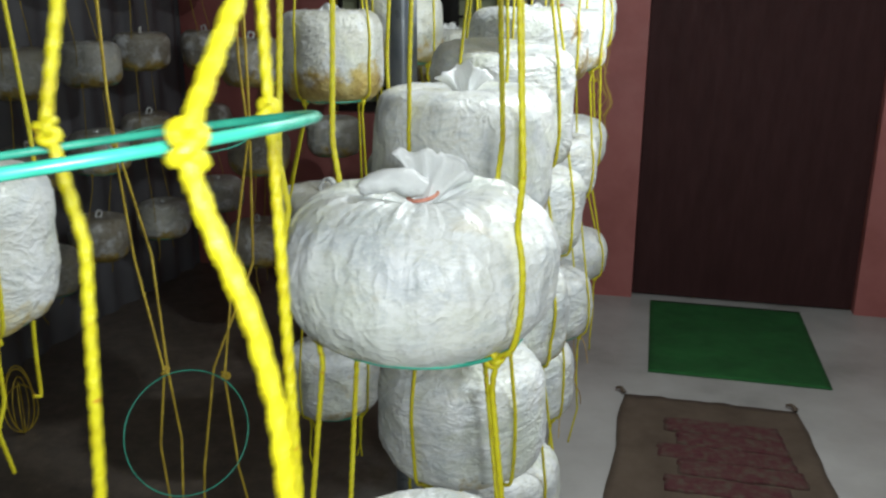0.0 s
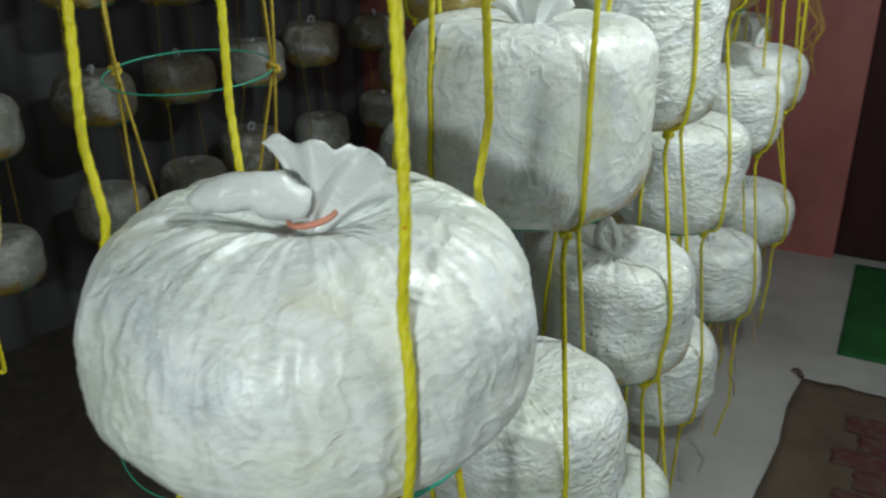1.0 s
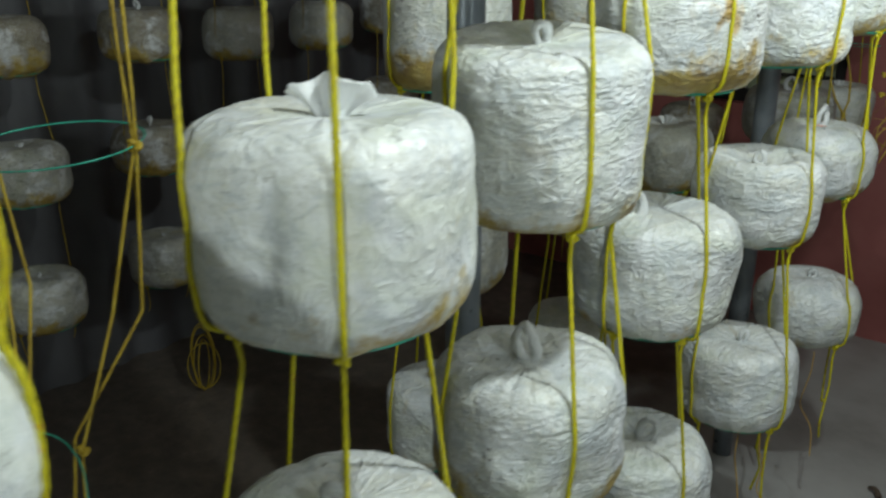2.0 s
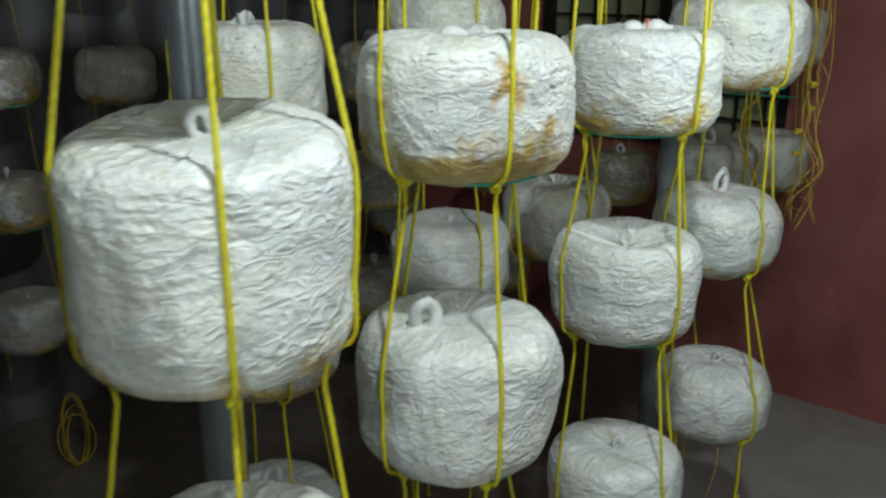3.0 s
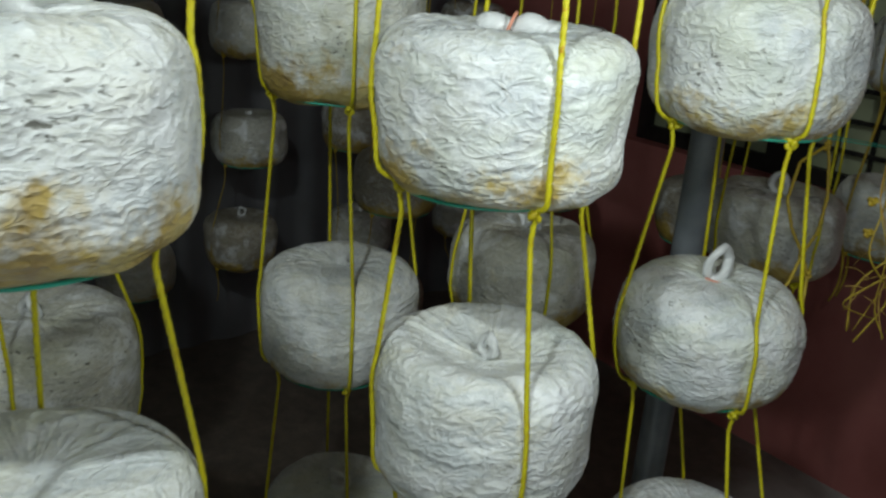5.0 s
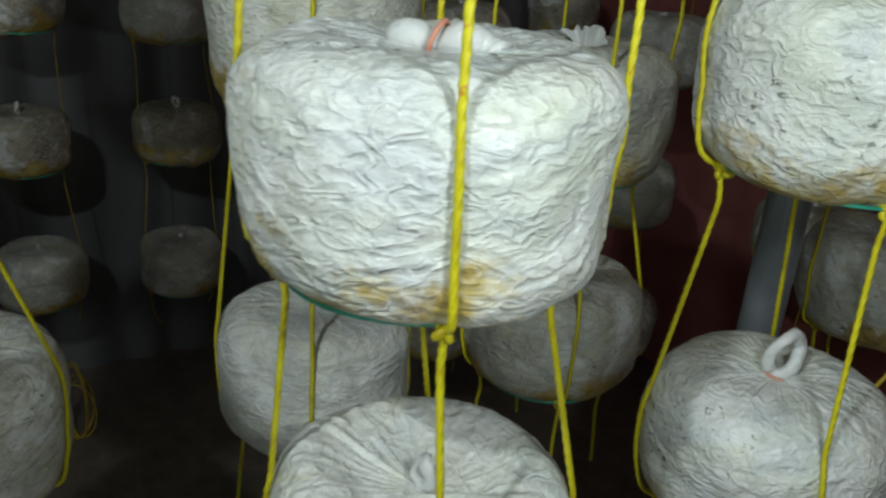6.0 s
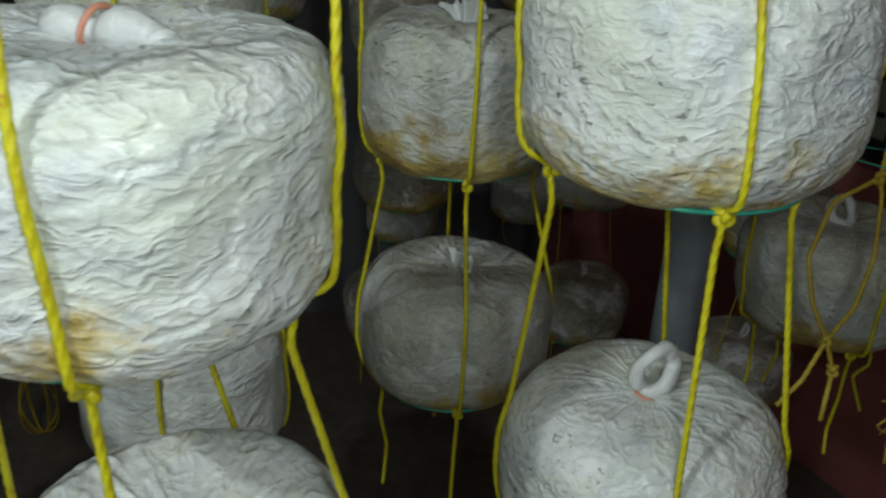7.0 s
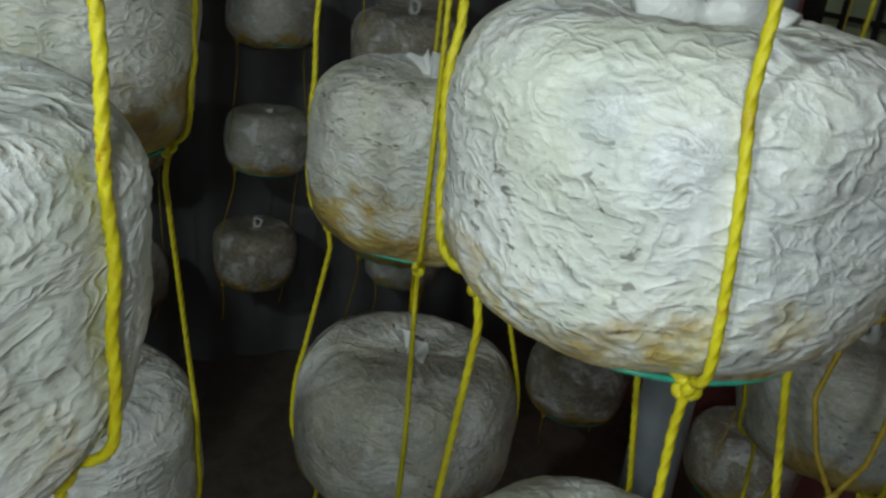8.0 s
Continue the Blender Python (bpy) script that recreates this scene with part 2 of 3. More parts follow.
def box(bm, lo, hi, bevel=0.0):
    m = Matrix.Translation([(a + b) / 2 for a, b in zip(lo, hi)]) @ Matrix.Diagonal([*(b - a for a, b in zip(lo, hi)), 1])
    g = bmesh.ops.create_cube(bm, size=1, matrix=m)
    if bevel:
        edges = list({e for v in g["verts"] for e in v.link_edges})
        bmesh.ops.bevel(bm, geom=edges, offset=bevel, segments=2, affect="EDGES", profile=0.5)


def sweep(points, radius, sides=6, lobes=0, pitch=0.02, step=0.006, taper=None, closed=False):
    """A tube along a line of points; with lobes it is twisted like laid rope."""
    pts = [Vector(p) for p in points]
    line, run = [pts[0]], 0.0
    for a, b in zip(pts, pts[1:]):
        n = max(1, int((b - a).length / step))
        line += [a.lerp(b, (k + 1) / n) for k in range(n)]
    if not closed:
        for _ in range(3):
            line = [line[0]] + [(line[i - 1] + line[i] * 2 + line[i + 1]) / 4 for i in range(1, len(line) - 1)] + [line[-1]]
    verts, faces, side = [], [], Vector((1, 0, 0))
    count = len(line)
    for i, p in enumerate(line):
        if closed:
            way = line[(i + 1) % count] - line[i - 1]
        else:
            way = line[min(i + 1, count - 1)] - line[max(i - 1, 0)]
        way.normalize()
        side = side - way * side.dot(way)
        if side.length < 1e-4:
            side = way.orthogonal()
        side.normalize()
        up = way.cross(side)
        if i:
            run += (p - line[i - 1]).length
        turn = run / pitch * 2 * math.pi / max(1, lobes) if lobes else 0
        r0 = radius * (taper(i / count) if taper else 1)
        for k in range(sides):
            a = 2 * math.pi * k / sides
            r = r0 * (0.80 + 0.20 * abs(math.cos(lobes * a / 2)) * 1.3) if lobes else r0
            verts.append(p + side * (r * math.cos(a + turn)) + up * (r * math.sin(a + turn)))
        if i:
            o = (i - 1) * sides
            faces += [(o + k, o + (k + 1) % sides, o + sides + (k + 1) % sides, o + sides + k) for k in range(sides)]
    if closed:
        o = (count - 1) * sides
        faces += [(o + k, o + (k + 1) % sides, (k + 1) % sides, k) for k in range(sides)]
    else:
        faces += [tuple(reversed(range(sides))), tuple(range(len(verts) - sides, len(verts)))]
    return verts, faces


def rn(x, y, z=0.0):
    return noise.noise(Vector((x, y, z)))


# ---- the bags ----
def profile(s, round_):
    """Radius and height (-1 to 1) at s from -1 (base) to 1 (crown); the base is rounder and narrower than the crown."""
    a = s * math.pi / 2
    k = round_ if s >= 0 else round_ + 0.03 * min(1.0, -s * 2)
    zz = math.copysign(abs(math.sin(a)) ** (k + 0.12), math.sin(a))
    return abs(math.cos(a)) ** k * (1 - 0.018 * (1 - zz)), zz


def side_radius(zn, round_):
    """The radius at a height, found by halving."""
    lo, hi = (0.0, 1.0) if zn >= 0 else (-1.0, 0.0)
    for _ in range(30):
        mid = (lo + hi) / 2
        lo, hi = (mid, hi) if profile(mid, round_)[1] < zn else (lo, mid)
    return profile((lo + hi) / 2, round_)[0]


def ring_height(R, round_, ring_r):
    """How far down (0 to -1) the base has narrowed to the ring."""
    zn = -0.4
    while zn > -0.97 and R * side_radius(zn, round_) > ring_r + 0.001:
        zn -= 0.01
    return zn


def bag_mesh(name, R, h, round_, seed, creases, mat, around=216, up=112, pleat=1.0, wrinkle=1.0, sink=0.004, tip=(0, 0)):
    verts, faces = [], []
    o = seed * 13.7
    for j in range(up + 1):
        s = -1 + 2 * j / up
        rr, zz = profile(max(-0.9995, min(0.9995, s)), round_)
        for i in range(around):
            th = 2 * math.pi * i / around
            c, sn = math.cos(th), math.sin(th)
            big = 0.055 * rn(c * 1.3 + o, sn * 1.3, zz * 0.9) + 0.028 * rn(c * 3 + o, sn * 3, zz * 2.2)
            # gathers run out from the tie over the crown
            g = max(0.0, s - 0.18) / 0.82
            near = g * min(1.0, rr * 3.0)
            drift = 0.5 * rn(c * 1.5, sn * 1.5, o + zz * 2)
            gather = (abs(rn(c * 7 + drift, sn * 7 + drift, o + rr)) + 0.6 * abs(rn(c * 13 + drift, sn * 13, o + 5)) - 0.3) * near * (0.35 + 1.1 * abs(rn(c * 1.7 + o, sn * 1.7, 3.0 + rr)))
            crush = (1 - 2 * abs(rn(c * rr * 5 + o, sn * rr * 5, 2.0))) * g * rr * 0.022 + (1 - 2 * abs(rn(c * rr * 11 + o, sn * rr * 11, 6.0))) * g * rr * 0.010
            # shallow sideways puckers in the film down the flanks
            flank = min(1.0, max(0.0, 1.25 - abs(s) * 1.45)) * (0.55 + 0.9 * max(0.0, 0.5 + rn(c * 2.2 + o, sn * 2.2, zz * 1.6 + 7)))
            ridge = 1 - 2.2 * abs(rn(c * 4.2 + 3 * rn(c * 2, sn * 2, zz * 3 + o), sn * 4.2 + o, zz * 9.0 * h / 0.085))
            ridge2 = 1 - 2.2 * abs(rn(c * 8 + o, sn * 8, zz * 17 + rn(c * 5, sn * 5, o) * 2))
            ridge3 = 1 - 2.2 * abs(rn(c * 13 + 2 * rn(c * 4, sn * 4, zz * 4 + o), sn * 13 + o, zz * 24))
            pucker = (0.0075 * ridge + 0.0046 * ridge2 + 0.0040 * ridge3) * flank * wrinkle
            pinch = 0.0
            for a in creases:
                d = (th - a + math.pi) % (2 * math.pi) - math.pi
                pinch -= 0.022 * math.exp(-(d / 0.11) ** 2) * max(0.0, 1 - max(0, s) ** 2)
            streak = (abs(rn(c * 6 + drift, sn * 6 + drift, o + zz * 0.7)) + 0.5 * abs(rn(c * 14 + drift, sn * 14, o + zz)) - 0.3) * max(0.0, min(1.0, s + 0.75)) * max(0.0, pleat - 0.8) * 0.055
            r = R * rr * (1 + big + pucker + pinch + streak)
            z = h * zz + R * 0.075 * gather * pleat + R * crush * wrinkle + R * 0.02 * rn(c * 2 * rr + o, sn * 2 * rr, 4.0)
            dent = math.exp(-((rr * R) / 0.040) ** 2) if s > 0 else 0.0
            z -= 0.012 * dent * pleat
            if s > 0:
                z -= sink * math.exp(-(rr / 0.62) ** 4)
            if zz > 0:
                z += r * (tip[0] * c + tip[1] * sn) * zz
            if s < -0.5:
                z += R * 0.035 * rn(c * 3 + o, sn * 3, 8.0)
            verts.append((r * c, r * sn, z))
    for j in range(up):
        for i in range(around):
            a, b = j * around + i, j * around + (i + 1) % around
            faces.append((a, b, b + around, a + around))
    faces += [tuple(reversed(range(around))), tuple(range(up * around, (up + 1) * around))]
    me = bpy.data.meshes.new(name)
    me.from_pydata(verts, [], faces)
    me.materials.append(mat)
    me.polygons.foreach_set("use_smooth", [True] * len(me.polygons))
    me.update()
    return me


def loop_tie(size, seed, turn):
    """The twisted neck of the bag bent over into a small standing loop, with a bulging knot."""
    pts = []
    for k in range(22):
        a = -0.5 + 2 * math.pi * 0.92 * k / 21
        wide, tall = 0.72 + 0.16 * math.sin(seed * 1.7), 0.98 + 0.2 * math.sin(seed * 2.9)
        lean = 0.35 * math.sin(seed * 4.1)
        up = size * tall * (1.05 - math.cos(a))
        pts.append((size * wide * math.sin(a) * (1 + 0.25 * math.cos(a + seed)) + lean * up, size * 0.2 * math.sin(2 * a + seed), up))
    pts = [(0.0, 0.0, -0.012)] + pts + [(0.004, 0.006, -0.004), (-0.008, 0.014, -0.002)]
    v, f = sweep(pts, size * 0.33, 10, 0, 0.02, 0.003, lambda k: 0.75 + 0.35 * abs(math.sin(5 * k + seed)) + 0.5 * max(0.0, k - 0.86) / 0.14)
    out = []
    for p in v:
        n = 0.0028 * rn(p[0] * 130 + seed, p[1] * 130, p[2] * 130)
        q = Vector(p) + Vector((n, n, n * 0.6))
        out.append(Matrix.Rotation(turn, 3, "Z") @ q)
    return out, f


def tuft_tie(size, seed, turn):
    """The loose end of the bag above the band: a pleated fan of film with a torn, ruffled rim."""
    verts, faces = [], []
    n, up = 40, 14
    for layer in (0, 1):
        for j in range(up + 1):
            k = j / up
            for i in range(n + 1):
                a = -1 + 2 * i / n
                reach = size * 1.9 * k * (1 + 0.20 * rn(a * 1.6, seed * 3.1) + 0.14 * k * rn(a * 5, seed * 1.7, 4.0))
                ang = a * (0.32 + 0.50 * k) + 0.5 * math.sin(seed * 2.1)
                fold = 0.30 * size * k * (math.sin(a * 6.5 + seed) + 0.6 * rn(a * 4, k * 2, seed)) + 0.0065 * math.cos(a * 1.6) * (1 - k) * (1 if layer else -1)
                x, z = reach * math.sin(ang) + 0.009 * a * (1 - k), -0.012 + reach * math.cos(ang) * (1 - 0.12 * k * abs(a))
                q = Vector((x, fold + (0.0006 if layer else -0.0006) + 0.12 * size * k * k * math.sin(seed), z))
                verts.append(Matrix.Rotation(turn, 3, "Z") @ q)
    m = (up + 1) * (n + 1)
    for j in range(up):
        for i in range(n):
            a = j * (n + 1) + i
            faces += [(a, a + 1, a + n + 2, a + n + 1), (m + a, m + a + n + 1, m + a + n + 2, m + a + 1)]
        for i in (0, n):
            a = j * (n + 1) + i
            faces.append((a, a + n + 1, m + a + n + 1, m + a))
    for i in range(n):
        for a in (i, up * (n + 1) + i):
            faces.append((a, a + 1, m + a + 1, m + a))
    return verts, faces


def bean_tie(size, seed, turn):
    """A knotted stub lying on the crown like a fat bow."""
    pts = [(-size * 1.5, 0, size * 0.35), (-size * 0.9, 0.002, size * 0.55), (-size * 0.25, 0, size * 0.42), (size * 0.2, 0.003, size * 0.45), (size * 0.9, 0, size * 0.62), (size * 1.7, 0.004, size * 0.5), (size * 1.95, 0.0, size * 0.3)]

    def swell(k):
        return 0.55 + 0.55 * abs(math.sin(2.2 * math.pi * k + 0.4))
    v, f = sweep(pts, size * 0.52, 12, 0, 0.02, 0.003, swell)
    return [Matrix.Rotation(turn, 3, "Z") @ (Vector(p) + Vector((0, 0, 0.002)) * rn(p[0] * 90, p[1] * 90, seed)) for p in v], f


def mushroom_bag(place, R, h, look_="loop", seed=1, mat=None, round_=0.50, turn=0.0, creases=(), label="", band=False, tie_size=0.020, fine=2, pleat=0.5, wrinkle=1.0, sink=0.004, tip=(0, 0), tie_at=(0, 0)):
    ob = new("mushroom_bag")
    ob.location = place
    me = bag_mesh("body", R, h, round_, seed, creases, mat or BAG_CLEAN, *((64, 36), (168, 90), (288, 150))[fine], pleat, wrinkle, sink, tip)
    body = new("body", me)
    body.parent = ob
    makers = {"loop": loop_tie, "tuft": tuft_tie, "bean": bean_tie}
    v, f = makers[look_](tie_size, seed, turn)
    top = h - 0.010 - sink * 0.7
    tie = mesh_ob("tie", [(p[0] + tie_at[0], p[1] + tie_at[1], p[2] + top) for p in v], f, FILM, ob, "gathered translucent white plastic end")
    if band:
        ring = [(0.0125 * math.cos(a) + 0.002, 0.0125 * math.sin(a), top + 0.001 + 0.003 * math.sin(a * 1.0 + seed)) for a in [2 * math.pi * k / 24 for k in range(24)]]
        if look_ == "bean":
            ring = [(0.004 * math.sin(a), 0.011 * math.cos(a), top + 0.011 + 0.011 * math.sin(a)) for a in [2 * math.pi * k / 24 for k in range(24)]]
            ring = [tuple(Matrix.Rotation(turn, 3, "Z") @ Vector(p)) for p in ring]
        v, f = sweep(ring, 0.0017, 6, closed=True, step=0.01)
        mesh_ob("rubber_band", v, f, RUBBER, tie, "thin orange rubber band")
    tagged(ob, label or "white plastic mushroom bag with crinkled sides, hung in yellow ropes", "mushroom bag", "hanging mushroom bags")
    ob["lower"] = h
    return ob


KNOT_MESH = {}


def knot_mesh(mat, size):
    key = (mat.name, size)
    if key not in KNOT_MESH:
        pts = []
        for k in range(40):
            a = 2 * math.pi * k / 40
            pts.append(((math.sin(a) + 2 * math.sin(2 * a)) * size, (math.cos(a) - 2 * math.cos(2 * a)) * size * 0.75, -math.sin(3 * a) * size * 1.3))
        pts = [(p[0], p[2], p[1] * 1.1) for p in pts]
        v, f = sweep(pts, size * 1.15, 8, closed=True, step=0.01)
        me = bpy.data.meshes.new("knot")
        me.from_pydata([tuple(p) for p in v], [], f)
        me.materials.append(mat)
        me.polygons.foreach_set("use_smooth", [True] * len(me.polygons))
        KNOT_MESH[key] = me
    return KNOT_MESH[key]


def hung_ring(c, r, lean, slope=0.0, n=64):
    """A hoop that hangs askew by lean degrees, its near side up, rising along x by slope."""
    k = radians(lean)
    return [(c[0] + r * math.cos(a), c[1] + r * math.sin(a) * math.cos(k), c[2] - r * math.sin(a) * math.sin(k) + slope * (r * math.cos(a) - 0.075)) for a in [2 * math.pi * j / n for j in range(n)]]


def ring_line(c, r, z, tilt=(0, 0), n=40):
    return [(c[0] + r * math.cos(a), c[1] + r * math.sin(a), z + tilt[0] * r * math.cos(a) + tilt[1] * r * math.sin(a)) for a in [2 * math.pi * k / n for k in range(n)]]


CEILING = 2.80


def rope_frame(bags, angles, ring_r=0.091, mat=None, radius=0.0027, tail=0.15, fine=True, seed=0, label="", twist=0.0):
    """Ropes round a column of bags, tied to a wire ring under each. bags: (centre, R, h, round_), from the top down."""
    mat = mat or ROPE
    rnd = random.Random(seed)
    base = new("hanging_rope_frame")
    top = bags[0][0]
    base.location = (top[0], top[1], CEILING)
    off = Vector(base.location)
    rings = []
    for (c, R, h, ro, *_) in bags:
        rings.append((c, c[2] + h * ring_height(R, ro, ring_r)))
    for a in angles:
        ca, sa = math.cos(a), math.sin(a)
        cu, su = math.cos(a + twist), math.sin(a + twist)
        pts = [(top[0] + cu * 0.025, top[1] + su * 0.025, CEILING)]
        if bags[0][0][2] < 2.2:
            pts.append((top[0] + cu * (bags[0][1] - 0.002), top[1] + su * (bags[0][1] - 0.002), top[2] + bags[0][2] * 1.3))
        for c, R, h, ro, *skin in bags:
            low = ring_height(R, ro, ring_r)
            for zn in (0.72, 0.50, 0.30, 0.1, -0.1, -0.3, low * 0.75, low * 0.9):
                b = a + twist * min(1.0, (zn - low) / (0.72 - low))
                r = R * side_radius(zn, ro) * 0.985 + radius * 0.6
                if skin:
                    th, rad, zz = skin[0]
                    near = (np.abs((th - b + np.pi) % (2 * np.pi) - np.pi) < 0.045) & (np.abs(zz - h * zn) < 0.010)
                    if near.any():
                        r = float(rad[near].max()) + radius * 0.7
                pts.append((c[0] + math.cos(b) * r, c[1] + math.sin(b) * r, c[2] + h * zn))
            pts.append((c[0] + ca * (ring_r + 0.003), c[1] + sa * (ring_r + 0.003), c[2] + h * low))
            pts.append((c[0] + ca * (ring_r - 0.002), c[1] + sa * (ring_r - 0.002), c[2] + h * low - 0.03))
        end = Vector(pts[-1])
        for k in range(1, 4):
            pts.append((end.x + rnd.uniform(-0.005, 0.005) * k, end.y + rnd.uniform(-0.005, 0.005) * k, end.z - tail * rnd.uniform(0.6, 1.1) * k / 3))
        local = [Vector(p) - off for p in pts]
        v, f = sweep(local, radius, 12 if fine else 5, 3 if fine else 0, 0.011, 0.0035 if fine else 0.02)
        strand = mesh_ob("rope", v, f, mat, base)
        for c, z in rings:
            k = new("knot", knot_mesh(mat, 0.0026 if fine else 0.0020))
            k.parent = strand
            k.location = Vector((c[0] + ca * ring_r, c[1] + sa * ring_r, z - 0.003)) - off
            k.rotation_euler = (rnd.uniform(-0.4, 0.4), rnd.uniform(-0.4, 0.4), a + rnd.uniform(-0.5, 0.5))
    for c, z in rings:
        v, f = sweep([Vector(p) - off for p in ring_line(c, ring_r, z, (rnd.uniform(-0.03, 0.03), rnd.uniform(-0.03, 0.03)))], 0.0017, 6, closed=True, step=0.02)
        mesh_ob("ring", v, f, WIRE, base, "thin green wire hoop")
    tagged(base, label or "yellow twisted plastic ropes knotted to green wire rings", "rope hanger", "rope hangers")
    return base


# ---- the room: axes turned 14 degrees to the path ----
ROOM = radians(-14.06)


def rm(u, v, z=0.0):
    return (u * math.cos(ROOM) - v * math.sin(ROOM), u * math.sin(ROOM) + v * math.cos(ROOM), z)


def placed(ob):
    ob.rotation_euler = (0, 0, ROOM)
    return ob


U0, U1, V0, V1 = -2.35, 2.6, -2.6, 3.945
DOOR_U0, DOOR_U1, DOOR_H = -0.054, 0.935, 2.06
WIN_U0, WIN_U1, WIN_Z0, WIN_Z1 = -1.56, -0.55, 0.84, 2.0

bm = bmesh.new()
box(bm, (U0 - 0.15, V0 - 0.15, -0.12), (U1 + 0.15, V1 + 0.3, 0.0))
tagged(placed(part("floor", bm, FLOOR)), "pale painted concrete floor with grey stains", "floor", kind="structure")
bm = bmesh.new()
box(bm, (U0 - 0.15, V0 - 0.15, CEILING), (U1 + 0.15, V1 + 0.3, CEILING + 0.12))
tagged(placed(part("ceiling", bm, PLAIN)), "plain grey ceiling", "ceiling", kind="structure")
bm = bmesh.new()
T = V1 + 0.16
box(bm, (U0, V1, 0), (WIN_U0, T, CEILING))
box(bm, (WIN_U0, V1, 0), (WIN_U1, T, WIN_Z0))
box(bm, (WIN_U0, V1, WIN_Z1), (WIN_U1, T, CEILING))
box(bm, (WIN_U1, V1, 0), (DOOR_U0, T, CEILING))
box(bm, (DOOR_U0, V1, DOOR_H), (DOOR_U1, T, CEILING))
box(bm, (DOOR_U1, V1, 0), (U1, T, CEILING))
tagged(placed(part("wall_north", bm, PINK)), "dull pink plastered wall with a door and a grilled window", "wall", kind="structure")
bm = bmesh.new()
box(bm, (U1, V0, 0), (U1 + 0.15, T, CEILING))
tagged(placed(part("wall_east", bm, PLAIN)), "plain grey plastered wall", "wall", kind="structure")
bm = bmesh.new()
box(bm, (U0, V0 - 0.15, 0), (U1, V0, CEILING))
tagged(placed(part("wall_south", bm, PLAIN)), "plain grey plastered wall", "wall", kind="structure")


def sheet_wall():
    """The long side wall is clad in blue-grey sheet that hangs in shallow upright folds."""
    verts, faces, n = [], [], 420
    for k in range(n + 1):
        v = V0 + (T - V0) * k / n
        u = U0 + 0.012 * math.sin(v * 38) + 0.016 * rn(v * 3, 1.0) + 0.008 * rn(v * 17, 2.0)
        verts += [(u, v, 0.0), (u + 0.01 * rn(v * 5, 9.0), v, CEILING), (U0 - 0.15, v, 0.0), (U0 - 0.15, v, CEILING)]
    for k in range(n):
        a = 4 * k
        faces += [(a, a + 1, a + 5, a + 4), (a + 2, a + 6, a + 7, a + 3)]
    return mesh_ob("wall_west", verts, faces, SHEET)


tagged(placed(sheet_wall()), "blue-grey sheet cladding in shallow upright folds", "wall", kind="structure")

bm = bmesh.new()
box(bm, (DOOR_U0 + 0.002, V1 + 0.05, 0.006), (DOOR_U1 - 0.002, V1 + 0.10, DOOR_H - 0.004), 0.004)
door = placed(part("door_1", bm, DOOR))
tagged(door, "closed dark brown door set in the pink wall", "door", kind="structure")


def window():
    base = new("window_1")
    placed(base)
    bm = bmesh.new()
    w = 0.05
    for lo, hi in (((WIN_U0, WIN_Z0), (WIN_U0 + w, WIN_Z1)), ((WIN_U1 - w, WIN_Z0), (WIN_U1, WIN_Z1)), ((WIN_U0 + w, WIN_Z0), (WIN_U1 - w, WIN_Z0 + w)), ((WIN_U0 + w, WIN_Z1 - w), (WIN_U1 - w, WIN_Z1)), ((-1.06, WIN_Z0 + w), (-0.93, WIN_Z1 - w))):
        box(bm, (lo[0], V1 + 0.06, lo[1]), (hi[0], V1 + 0.10, hi[1]))
    part("window_frame", bm, GRILLE, base)
    for a, b in ((WIN_U0 + w, -1.06), (-0.93, WIN_U1 - w)):
        bm = bmesh.new()
        box(bm, (a, V1 + 0.085, WIN_Z0 + w), (b, V1 + 0.092, WIN_Z1 - w))
        part("pane", bm, PALE, base, "pale green boarded pane")
        k = a + 0.09
        while k < b - 0.03:
            bm = bmesh.new()
            box(bm, (k - 0.005, V1 + 0.045, WIN_Z0 + w), (k + 0.005, V1 + 0.055, WIN_Z1 - w))
            part("bar", bm, GRILLE, base)
            k += 0.10
        z = WIN_Z0 + w + 0.07
        while z < WIN_Z1 - w:
            bm = bmesh.new()
            box(bm, (a, V1 + 0.034, z - 0.006), (b, V1 + 0.044, z + 0.006))
            part("bar", bm, GRILLE, base)
            z += 0.085
    tagged(base, "window with pale green boards behind a black bar grille", "window", kind="structure")


window()


def mat_rug(name, corners, mat, label, wave=0.0, thick=0.006):
    """A limp floor mat between four corners, with slightly wandering edges."""
    n, verts, faces = 24, [], []
    c = [Vector((*p, 0)) for p in corners]
    for layer in (0, 1):
        for j in range(n + 1):
            for i in range(n + 1):
                a, b = i / n, j / n
                p = c[0].lerp(c[1], a).lerp(c[3].lerp(c[2], a), b)
                edge = wave * (rn(a * 3, b * 3, 2.0) + 0.5 * rn(a * 8, b * 8, 4.0))
                z = 0.0015 if layer == 0 else thick + 0.35 * abs(edge) + 0.004 * wave * 50 * abs(rn(a * 6, b * 6, 7.0))
                verts.append((p.x + edge, p.y + edge, z))
    m = (n + 1) ** 2
    for j in range(n):
        for i in range(n):
            a = j * (n + 1) + i
            faces += [(a, a + n + 1, a + n + 2, a + 1), (m + a, m + a + 1, m + a + n + 2, m + a + n + 1)]
    for i in range(n):
        for a, b in ((i, i + 1), ((n + 1) * n + i + 1, (n + 1) * n + i), ((i + 1) * (n + 1), i * (n + 1)), (i * (n + 1) + n, (i + 1) * (n + 1) + n)):
            faces.append((a, b, m + b, m + a))
    return tagged(mesh_ob(name, verts, faces, mat), label, "mat")


